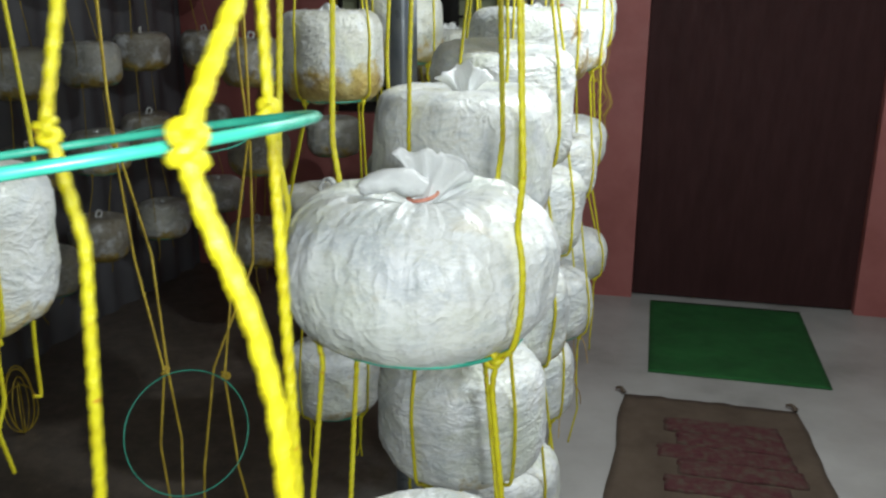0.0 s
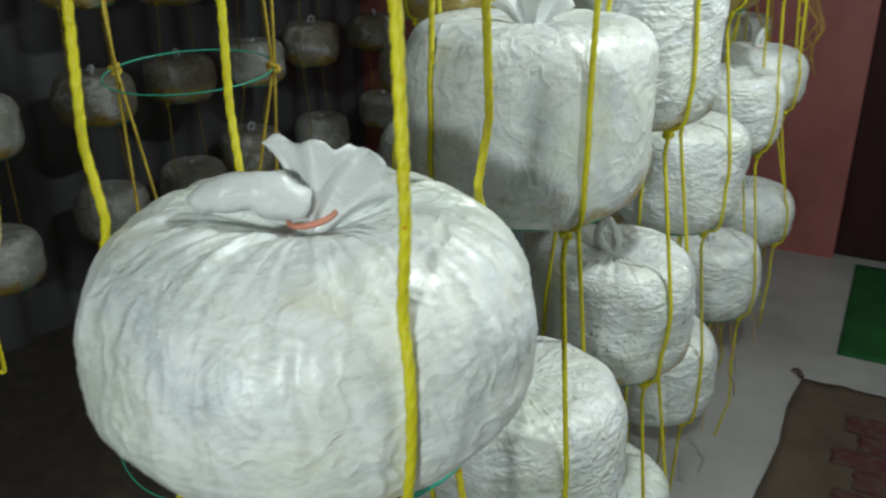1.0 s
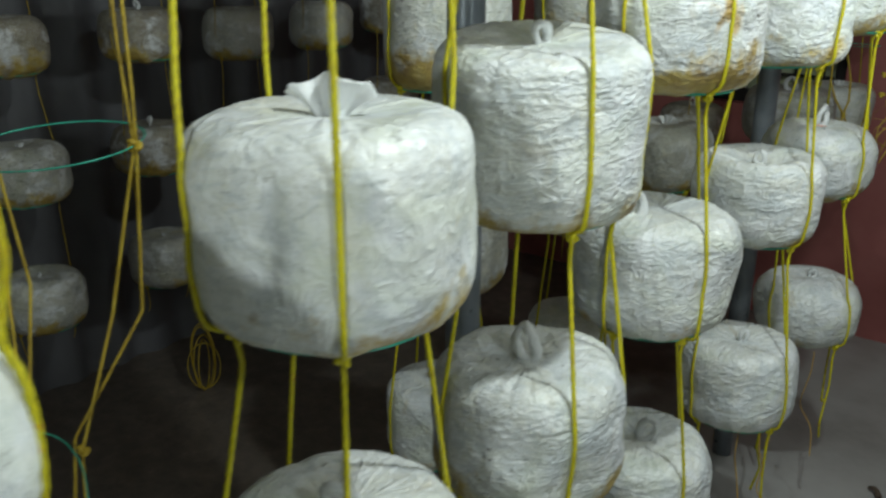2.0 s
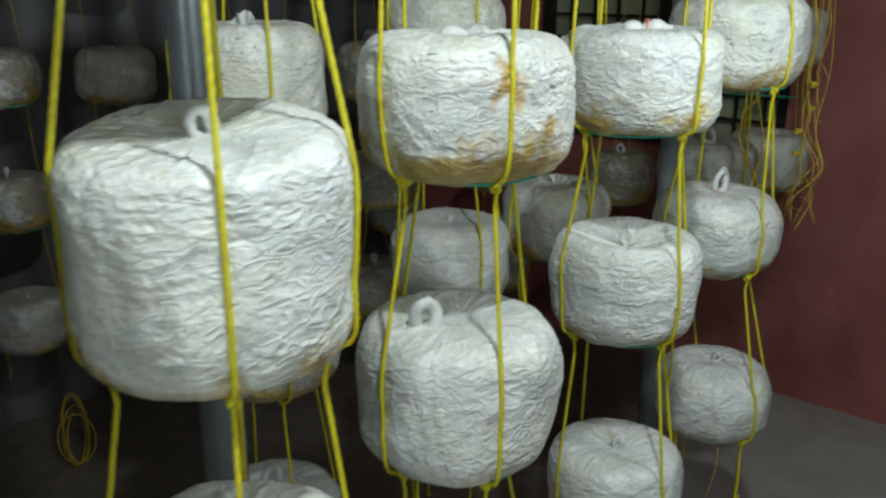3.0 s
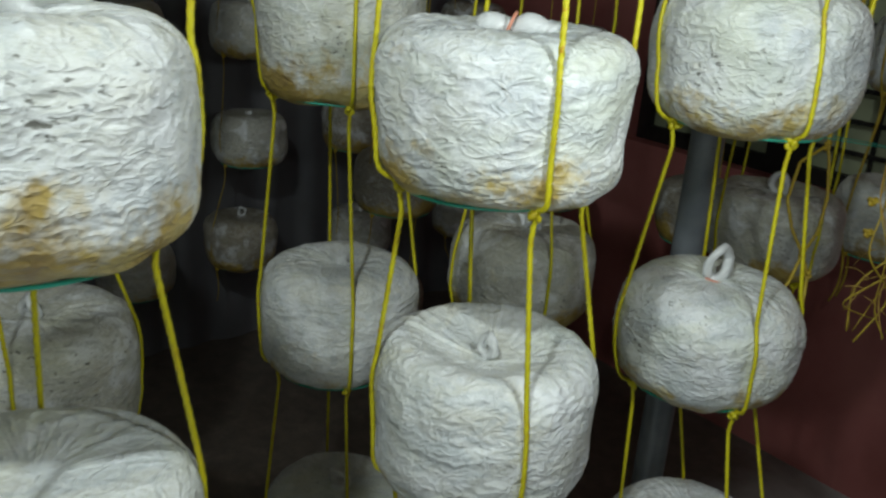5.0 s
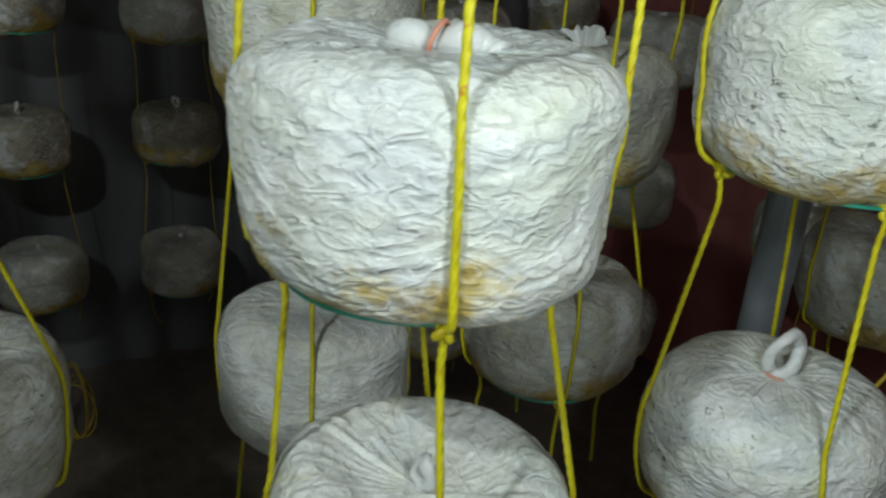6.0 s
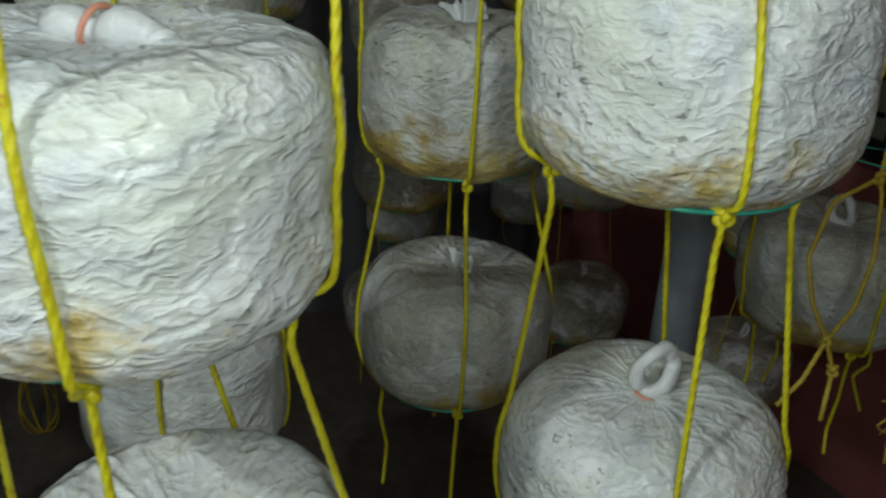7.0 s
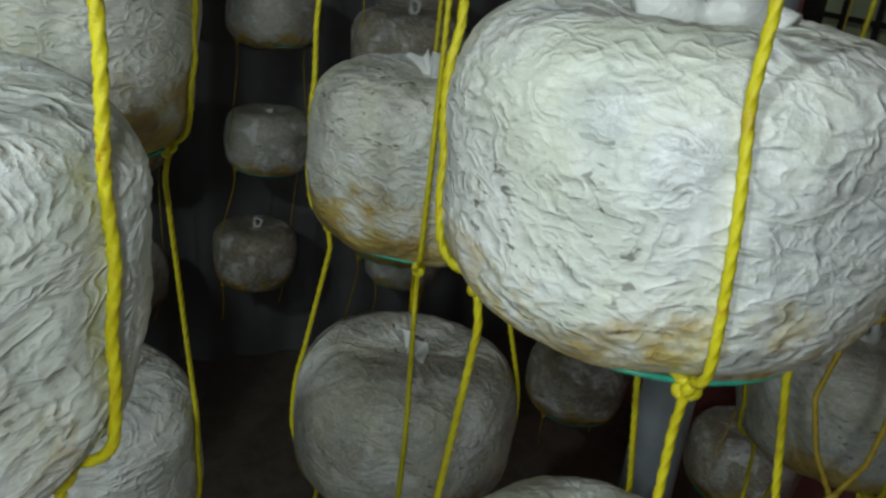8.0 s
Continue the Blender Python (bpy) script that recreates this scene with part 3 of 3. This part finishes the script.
mat_rug("door_mat", [rm(0.035, 3.915)[:2], rm(0.70, 3.915)[:2], rm(0.70, 3.09)[:2], rm(0.04, 3.09)[:2]], GREEN, "green carpet mat laid before the dark door")
sack = new("sack_mat")
tagged(sack, "brown jute sack with worn red print, laid on the floor", "mat")
body = mat_rug("cloth", [rm(-0.04, 2.87)[:2], rm(0.545, 2.87)[:2], rm(0.62, 1.95)[:2], rm(-0.08, 1.95)[:2]], SACK, "", 0.02)
body.parent = sack
del body["category"]
for k, (u0, u1, v) in enumerate(((0.10, 0.46, 2.66), (0.14, 0.47, 2.57), (0.08, 0.48, 2.48), (0.14, 0.50, 2.39), (0.10, 0.45, 2.29))):
    q = [rm(u0, v + 0.039)[:2], rm(u1, v + 0.039)[:2], rm(u1 + 0.01, v - 0.039)[:2], rm(u0, v - 0.039)[:2]]
    bar = mat_rug("print_bar", q, PRINT, "", 0.010, 0.0175)
    bar.parent = sack
    del bar["category"]
for u in (-0.04, 0.545):
    x, y, _ = rm(u, 2.875)
    v, f = sweep([(x, y, 0.006), (x - 0.01, y + 0.02, 0.02), (x - 0.025, y + 0.03, 0.012)], 0.008, 8, step=0.004, taper=lambda k: 1.2 - 0.7 * k)
    mesh_ob("corner_knot", v, f, SACK, sack)


def steel_pole(x, y, r):
    v, f = sweep([(0, 0, 0.001), (0, 0, CEILING)], r, 28, step=0.2)
    ob = mesh_ob("pole", v, f, STEEL)
    ob.location = (x, y, 0)
    return tagged(ob, "round galvanised steel post standing on the floor", "post")


steel_pole(-0.076, 1.652, 0.027)
steel_pole(0.242, 2.860, 0.027)

# ---- columns of bags ----
A4 = [radians(a) for a in (-36, -126, 54, 144)]


def column(bags, angles=A4, **rope):
    """bags: dicts for mushroom_bag with place, R, h, round_, from the top down."""
    rows = []
    for b in bags:
        b.setdefault("round_", 0.34)
        half = rope.get("twist", 0.0) * 0.6
        ob = mushroom_bag(creases=[a + half for a in angles], **b)
        me = ob.children[0].data
        co = np.empty(len(me.vertices) * 3)
        me.vertices.foreach_get("co", co)
        co = co.reshape(-1, 3)
        skin = (np.arctan2(co[:, 1], co[:, 0]), np.hypot(co[:, 0], co[:, 1]), co[:, 2])
        rows.append((b["place"], b["R"], b["h"], b["round_"], skin))
    rope_frame(rows, angles, **rope)


PLAINBAG = "white plastic mushroom bag with crinkled sides, hung in yellow ropes"
BROWNBAG = "white mushroom bag with a brown stained base, hung in ropes"
column([
    dict(place=(-0.019, 0.708, 1.156), R=0.120, h=0.074, look_="tuft", seed=1, band=True, mat=BAG_SMOOTH, round_=0.64, turn=0.3, tie_size=0.029, pleat=1.4, wrinkle=0.5, label="plump white mushroom bag gathered under a ruffled plastic tuft"),
    dict(place=(-0.015, 0.715, 0.790), R=0.120, h=0.080, look_="tuft", seed=2, turn=1.0, tie_size=0.021, label=PLAINBAG),
], [radians(a) for a in (-48, -172, 50, 136)], seed=1)
plump = [o for o in scene.objects if o.name == "mushroom_bag"][0]
v, f = sweep([(0.004, -0.010, 0.072), (-0.012, -0.018, 0.078), (-0.026, -0.023, 0.080), (-0.040, -0.027, 0.078), (-0.048, -0.029, 0.073)], 0.0105, 16, step=0.003, taper=lambda k: 0.45 + 0.6 * math.sin(math.pi * min(1.0, 0.12 + k * 0.86)))
mesh_ob("tie_lobe", [Vector(p) + Vector((1, 1, 1)) * 0.0025 * rn(p[0] * 70, p[1] * 70, p[2] * 70) for p in v], f, FILM, plump, "knotted white plastic lobe")
column([
    dict(place=(0.028, 1.132, 1.178), R=0.124, h=0.092, look_="tuft", seed=3, round_=0.32, turn=0.2, tie_size=0.029, mat=BAG_SMOOTH, pleat=0.35, wrinkle=0.6, label="smooth squarish white mushroom bag with a ruffled plastic tuft"),
    dict(place=(0.028, 1.125, 0.805), R=0.124, h=0.085, look_="loop", seed=4, label=PLAINBAG),
], [radians(a) for a in (-56, -124, 58, 150)], seed=2)
column([
    dict(place=(0.102, 1.452, 1.550), R=0.122, h=0.092, look_="loop", seed=5, label=PLAINBAG),
    dict(place=(0.102, 1.451, 1.203), R=0.123, h=0.100, look_="loop", seed=6, round_=0.24, wrinkle=1.15, tip=(-0.06, 0.11), pleat=0.3, turn=1.2, tie_size=0.017, mat=BAG_CLEAN, label="tall white mushroom bag with puckered sides and a looped tie"),
    dict(place=(0.105, 1.442, 0.837), R=0.121, h=0.090, look_="loop", seed=7, label=PLAINBAG, mat=BAG_STAINED),
    dict(place=(0.108, 1.442, 0.465), R=0.119, h=0.085, look_="loop", seed=8, label=PLAINBAG),
], [radians(a) for a in (-46, -130, 24, 122)], seed=3)
column([
    dict(place=(0.178, 1.802, 1.285), R=0.124, h=0.080, look_="bean", seed=9, round_=0.36, turn=0.3, tie_size=0.017, mat=BAG_SPLASH, label=BROWNBAG),
    dict(place=(0.179, 1.793, 0.938), R=0.126, h=0.092, look_="loop", seed=10, turn=0.75, tie_at=(-0.022, -0.045), round_=0.34, pleat=0.35, tie_size=0.024, mat=BAG_CLEAN, label="white mushroom bag with a thick looped plastic tie"),
    dict(place=(0.183, 1.820, 0.535), R=0.122, h=0.088, look_="loop", seed=11, label=PLAINBAG),
], [radians(a) for a in (-43, -110, 68, 150)], seed=4, tail=0.28)
column([
    dict(place=(0.294, 2.200, 1.280), R=0.120, h=0.076, look_="bean", seed=12, band=True, round_=0.33, turn=0.5, tie_size=0.020, mat=BAG_STAINED, label="squat white mushroom bag with a knotted stub on top"),
    dict(place=(0.288, 2.224, 0.953), R=0.120, h=0.086, look_="loop", seed=13, tie_size=0.013, sink=0.022, round_=0.34, label="white mushroom bag with a sunken crown and deep puckers"),
    dict(place=(0.298, 2.222, 0.568), R=0.117, h=0.088, look_="loop", seed=14, tie_size=0.013, label=PLAINBAG),
], [radians(a) for a in (-33, -130, 50, 140)], seed=5, tail=0.28, twist=radians(-3))
column([
    dict(place=(0.388, 2.576, 1.316), R=0.123, h=0.086, look_="bean", seed=15, round_=0.48, turn=0.8, tie_size=0.022, mat=BAG_STAINED, label=BROWNBAG),
    dict(place=(0.380, 2.603, 0.953), R=0.124, h=0.086, look_="loop", seed=16, band=True, round_=0.58, turn=1.1, tie_size=0.020, mat=BAG_STAINED, label="white mushroom bag with fine gathers and an upright looped tie"),
    dict(place=(0.408, 2.614, 0.592), R=0.119, h=0.086, look_="loop", seed=17, round_=0.6, tie_size=0.013, label=PLAINBAG),
], [radians(a) for a in (-35, -127, 40, 125)], seed=6, tail=0.28, twist=radians(-7))
# second row
column([
    dict(place=(-0.255, 1.980, 1.640), R=0.118, h=0.090, look_="loop", seed=31, fine=1, label=PLAINBAG),
    dict(place=(-0.255, 1.975, 1.255), R=0.118, h=0.102, look_="tuft", seed=18, fine=1, mat=BAG_BROWN, label=BROWNBAG),
    dict(place=(-0.284, 2.015, 0.843), R=0.134, h=0.098, look_="loop", seed=19, fine=1, mat=BAG_SHADED, label=PLAINBAG),
    dict(place=(-0.284, 2.020, 0.440), R=0.120, h=0.090, look_="loop", seed=20, fine=1, label=PLAINBAG),
], seed=7)
column([
    dict(place=(-0.115, 2.394, 1.300), R=0.116, h=0.098, look_="bean", seed=21, fine=1, mat=BAG_BROWN, label=BROWNBAG),
    dict(place=(-0.098, 2.390, 0.883), R=0.119, h=0.090, look_="tuft", seed=22, fine=1, round_=0.42, tie_size=0.016, label=PLAINBAG),
    dict(place=(-0.100, 2.400, 0.490), R=0.117, h=0.085, look_="loop", seed=23, fine=1, label=PLAINBAG),
], seed=8)
column([
    dict(place=(0.020, 2.698, 1.206), R=0.118, h=0.088, look_="tuft", seed=24, fine=1, round_=0.42, turn=0.4, mat=BAG_BROWN, tie_size=0.022, label=BROWNBAG),
    dict(place=(0.020, 2.703, 0.908), R=0.124, h=0.088, look_="tuft", seed=25, fine=1, round_=0.5, tie_size=0.022, mat=BAG_SHADED, label=PLAINBAG),
], seed=9)
column([
    dict(place=(0.285, 3.160, 0.955), R=0.124, h=0.080, look_="loop", seed=26, fine=1, mat=BAG_SHADED, label=PLAINBAG),
], seed=10)
column([
    dict(place=(0.400, 3.620, 1.270), R=0.118, h=0.085, look_="loop", seed=27, fine=1, mat=BAG_STAINED, label=PLAINBAG),
    dict(place=(0.400, 3.620, 0.910), R=0.118, h=0.085, look_="tuft", seed=28, fine=1, mat=BAG_BROWN, label=BROWNBAG),
], seed=11, fine=False, mat=ROPE_OLD)

column([
    dict(place=(-0.560, 0.906, 1.112), R=0.120, h=0.092, look_="loop", seed=29, fine=1, mat=BAG_STAINED, label=PLAINBAG),
], seed=12)

# ---- far columns before the sheet wall ----
FAR = []
for k, mat in enumerate((BAG_FAR, BAG_SHADED, BAG_FAR)):
    base = mushroom_bag((0, 0, -40 - k), 0.116, 0.078 + 0.006 * k, ("loop", "tuft", "loop")[k], 40 + k, mat, 0.46, 0.5 * k, [radians(90), radians(-90)], "brownish mushroom bag hung far back on thin rope", False, 0.014, 0)
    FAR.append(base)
rnd = random.Random(5)
for u, v, tops in ((-2.03, 0.75, 3), (-2.05, 1.20, 3), (-2.02, 1.63, 4), (-2.03, 2.06, 4), (-2.05, 2.42, 4), (-2.06, 2.78, 4), (-2.08, 3.20, 4), (-2.05, 3.62, 4), (-1.45, 2.92, 3), (-1.30, 3.35, 3), (-0.95, 3.55, 3)):
    rows = []
    for k in range(tops):
        x, y, _ = rm(u + rnd.uniform(-0.02, 0.02), v + rnd.uniform(-0.02, 0.02))
        z = 1.155 - 0.345 * (k - (tops == 4)) + rnd.uniform(-0.02, 0.02)
        i = rnd.randrange(3)
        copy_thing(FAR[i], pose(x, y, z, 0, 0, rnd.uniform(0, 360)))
        rows.append(((x, y, z), 0.116, 0.078 + 0.006 * i, 0.46))
    rope_frame(rows, [radians(76 + 14), radians(-104 + 14)], mat=ROPE_OLD, radius=0.0016, fine=False, tail=0.08, seed=int(v * 100), label="thin faded ropes tied to wire rings")
for base in FAR:
    for o in (*base.children, base):
        bpy.data.objects.remove(o)


# ---- empty hangers ----
def empty_hanger(points_sets, rings, mat, radius, label, fine=True, knots=()):
    base = new("hanging_rope_frame")
    for pts in points_sets:
        v, f = sweep(pts, radius, 12 if fine else 6, 3 if fine else 0, 0.011, 0.003 if fine else 0.01)
        mesh_ob("rope", v, f, mat, base)
    for c, r, tilt, wire, *slope in rings:
        v, f = sweep(hung_ring(c, r, tilt, *slope), wire, 8, closed=True, step=0.02)
        mesh_ob("ring", v, f, WIRE, base, "green wire hoop")
    for p, s in knots:
        k = new("knot", knot_mesh(mat, s))
        k.parent, k.location = base, p
        k.rotation_euler = (0.3 * s * 100, 0.5, p[0] * 20)
    return tagged(base, label, "rope hanger", "rope hangers")


# close to the path: a bare hoop on thick ropes
zc = (-0.152, 0.328, 1.332)
empty_hanger([
    [(-0.050, 0.300, CEILING), (-0.062, 0.285, 1.390), (-0.068, 0.255, 1.362), (-0.072, 0.238, 1.344), (-0.071, 0.234, 1.332), (-0.0635, 0.229, 1.314), (-0.055, 0.228, 1.291), (-0.050, 0.230, 1.262), (-0.046, 0.235, 1.15), (-0.05, 0.24, 0.95)],
    [(-0.092, 0.445, CEILING), (-0.090, 0.438, 1.395), (-0.088, 0.428, 1.345), (-0.085, 0.420, 1.309), (-0.083, 0.415, 1.25), (-0.080, 0.41, 1.1), (-0.08, 0.41, 0.92)],
    [(-0.178, 0.425, CEILING), (-0.181, 0.417, 1.385), (-0.188, 0.401, 1.325), (-0.1815, 0.395, 1.305), (-0.171, 0.388, 1.268), (-0.174, 0.385, 1.20), (-0.180, 0.385, 1.10), (-0.18, 0.385, 0.92)],
], [(zc, 0.102, 4.5, 0.0022, 0.14)], ROPE, 0.0031, "thick yellow ropes knotted to a bare green wire hoop", True,
    [((-0.072, 0.237, 1.340), 0.0024), ((-0.087, 0.422, 1.326), 0.0022), ((-0.187, 0.399, 1.320), 0.0022)])
# further in: two bare hoops, the lower one hanging askew
yc = (-0.375, 1.200, 1.188)
yl = (-0.365, 1.078, 0.790)
empty_hanger([
    [(-0.470, 1.195, CEILING), (-0.470, 1.193, 1.30), (-0.467, 1.191, 1.187), (-0.445, 1.165, 1.02), (-0.404, 1.125, 0.862), (-0.415, 1.11, 0.75), (-0.405, 1.11, 0.60)],
    [(-0.462, 1.185, CEILING), (-0.466, 1.185, 1.25), (-0.463, 1.188, 1.187), (-0.425, 1.180, 1.02), (-0.400, 1.128, 0.862), (-0.390, 1.13, 0.75), (-0.400, 1.13, 0.60)],
    [(-0.285, 1.225, CEILING), (-0.290, 1.225, 1.30), (-0.283, 1.225, 1.19), (-0.31, 1.19, 1.0), (-0.318, 1.128, 0.853), (-0.30, 1.10, 0.72), (-0.27, 1.10, 0.56)],
    [(-0.275, 1.230, CEILING), (-0.280, 1.228, 1.25), (-0.281, 1.226, 1.19), (-0.285, 1.21, 1.0), (-0.335, 1.135, 0.862), (-0.36, 1.13, 0.70), (-0.37, 1.13, 0.58)],
], [(yc, 0.096, -5, 0.0010), (yl, 0.088, -56, 0.0009)], ROPE_OLD, 0.0020, "slack yellow strings with two bare wire hoops", True,
    [((-0.467, 1.191, 1.187), 0.0024), ((-0.283, 1.225, 1.19), 0.0024), ((-0.403, 1.126, 0.862), 0.0022), ((-0.318, 1.130, 0.853), 0.0022)])


def tangle(x, y, z0, z1, seed, count=7):
    """Loose frayed strings knotted together, hanging free."""
    base = new("string_tangle")
    r = random.Random(seed)
    for k in range(count):
        px, py = x + r.uniform(-0.03, 0.03), y + r.uniform(-0.03, 0.03)
        pts = [(px, py, CEILING)]
        for j in range(9):
            q = j / 8
            z = 1.55 + (z0 - 1.55) * q
            pts.append((px + r.uniform(-0.014, 0.014), py + r.uniform(-0.014, 0.014), z))
        pts += [(x + r.uniform(-0.03, 0.05), y + r.uniform(-0.04, 0.04), z0 + (z1 - z0) * j / 3 + r.uniform(-0.02, 0.02)) for j in range(1, 4)]
        v, f = sweep(pts, r.choice((0.0008, 0.0011, 0.0014)), 5, step=0.015)
        mesh_ob("string", v, f, r.choice((STRING, STRING, ROPE_OLD)), base)
    for k in range(4):
        z = z0 + (z1 - z0) * k / 4 + 0.1
        o = new("knot", knot_mesh(ROPE_OLD, 0.0022))
        o.parent, o.location = base, (x + r.uniform(-0.02, 0.02), y + r.uniform(-0.02, 0.02), z)
    for k in range(10):
        z = z0 + r.uniform(-0.15, 0.2)
        d = Vector((r.uniform(-1, 1), r.uniform(-1, 1), r.uniform(-0.8, 0.3))).normalized() * r.uniform(0.03, 0.09)
        p = Vector((x, y, z))
        v, f = sweep([p, p + d * 0.5 + Vector((0, 0, 0.008)), p + d], 0.0007, 4, step=0.01)
        mesh_ob("frayed_end", v, f, STRING, base)
    return tagged(base, "tangled frayed brown and yellow strings hanging loose", "string tangle")


tangle(0.520, 2.84, 1.12, 0.92, 3)

# a slack rope tied into a long loop, hanging beside the tangle
empty_hanger([
    [(0.399, 2.939, CEILING), (0.399, 2.939, 1.223), (0.407, 2.916, 1.172), (0.384, 2.876, 1.148), (0.385, 2.846, 1.094), (0.403, 2.839, 1.052), (0.424, 2.842, 1.019), (0.438, 2.84, 0.991), (0.446, 2.82, 0.943)],
    [(0.407, 2.939, CEILING), (0.405, 2.939, 1.223), (0.407, 2.916, 1.172), (0.414, 2.914, 1.155), (0.429, 2.895, 1.098), (0.432, 2.869, 1.049), (0.424, 2.842, 1.019), (0.421, 2.815, 0.98), (0.412, 2.79, 0.955)],
], [((0.407, 2.996, 1.172), 0.080, 8, 0.0008)], ROPE_OLD, 0.0026, "slack yellow rope tied into a long loop", True,
    [((0.407, 2.916, 1.172), 0.0024), ((0.424, 2.842, 1.019), 0.0022), ((0.438, 2.84, 0.991), 0.0022)])


def rope_coil(x, y, z):
    """Spare rope wound into loose loops, its lower bights on the floor."""
    base = new("rope_coil")
    r = random.Random(8)
    for k in range(5):
        w, h, a = r.uniform(0.035, 0.06), z / 2 + r.uniform(-0.02, 0.02), r.uniform(0, 3.1)
        pts = [(x + w * math.cos(q) * math.cos(a), y + w * math.cos(q) * math.sin(a), h * (1 + math.sin(q)) + 0.004) for q in [2 * math.pi * i / 28 for i in range(28)]]
        v, f = sweep(pts, 0.0022, 6, closed=True, step=0.02)
        mesh_ob("loop", v, f, ROPE_OLD, base)
    return tagged(base, "loose coil of faded yellow rope resting on the floor", "rope coil")


rope_coil(-1.385, 2.515, 0.20)


def stray_threads(points, seed):
    """Dark frayed threads that trail below the lowest bags."""
    base = new("stray_threads")
    r = random.Random(seed)
    for x, y, z, drop in points:
        pts = [(x, y, z)]
        for k in range(1, 6):
            pts.append((x + r.uniform(-0.014, 0.014) * k * 0.6, y + r.uniform(-0.014, 0.014) * k * 0.6, z - drop * k / 5))
        v, f = sweep(pts, 0.0014, 5, step=0.012)
        mesh_ob("thread", v, f, STRING, base)
    return tagged(base, "dark frayed threads trailing under the lowest bags", "thread")


stray_threads([(0.345, 2.545, 0.515, 0.30), (0.44, 2.53, 0.515, 0.26), (0.32, 2.13, 0.49, 0.28), (0.36, 2.16, 0.49, 0.22), (0.22, 1.73, 0.46, 0.25)], 4)
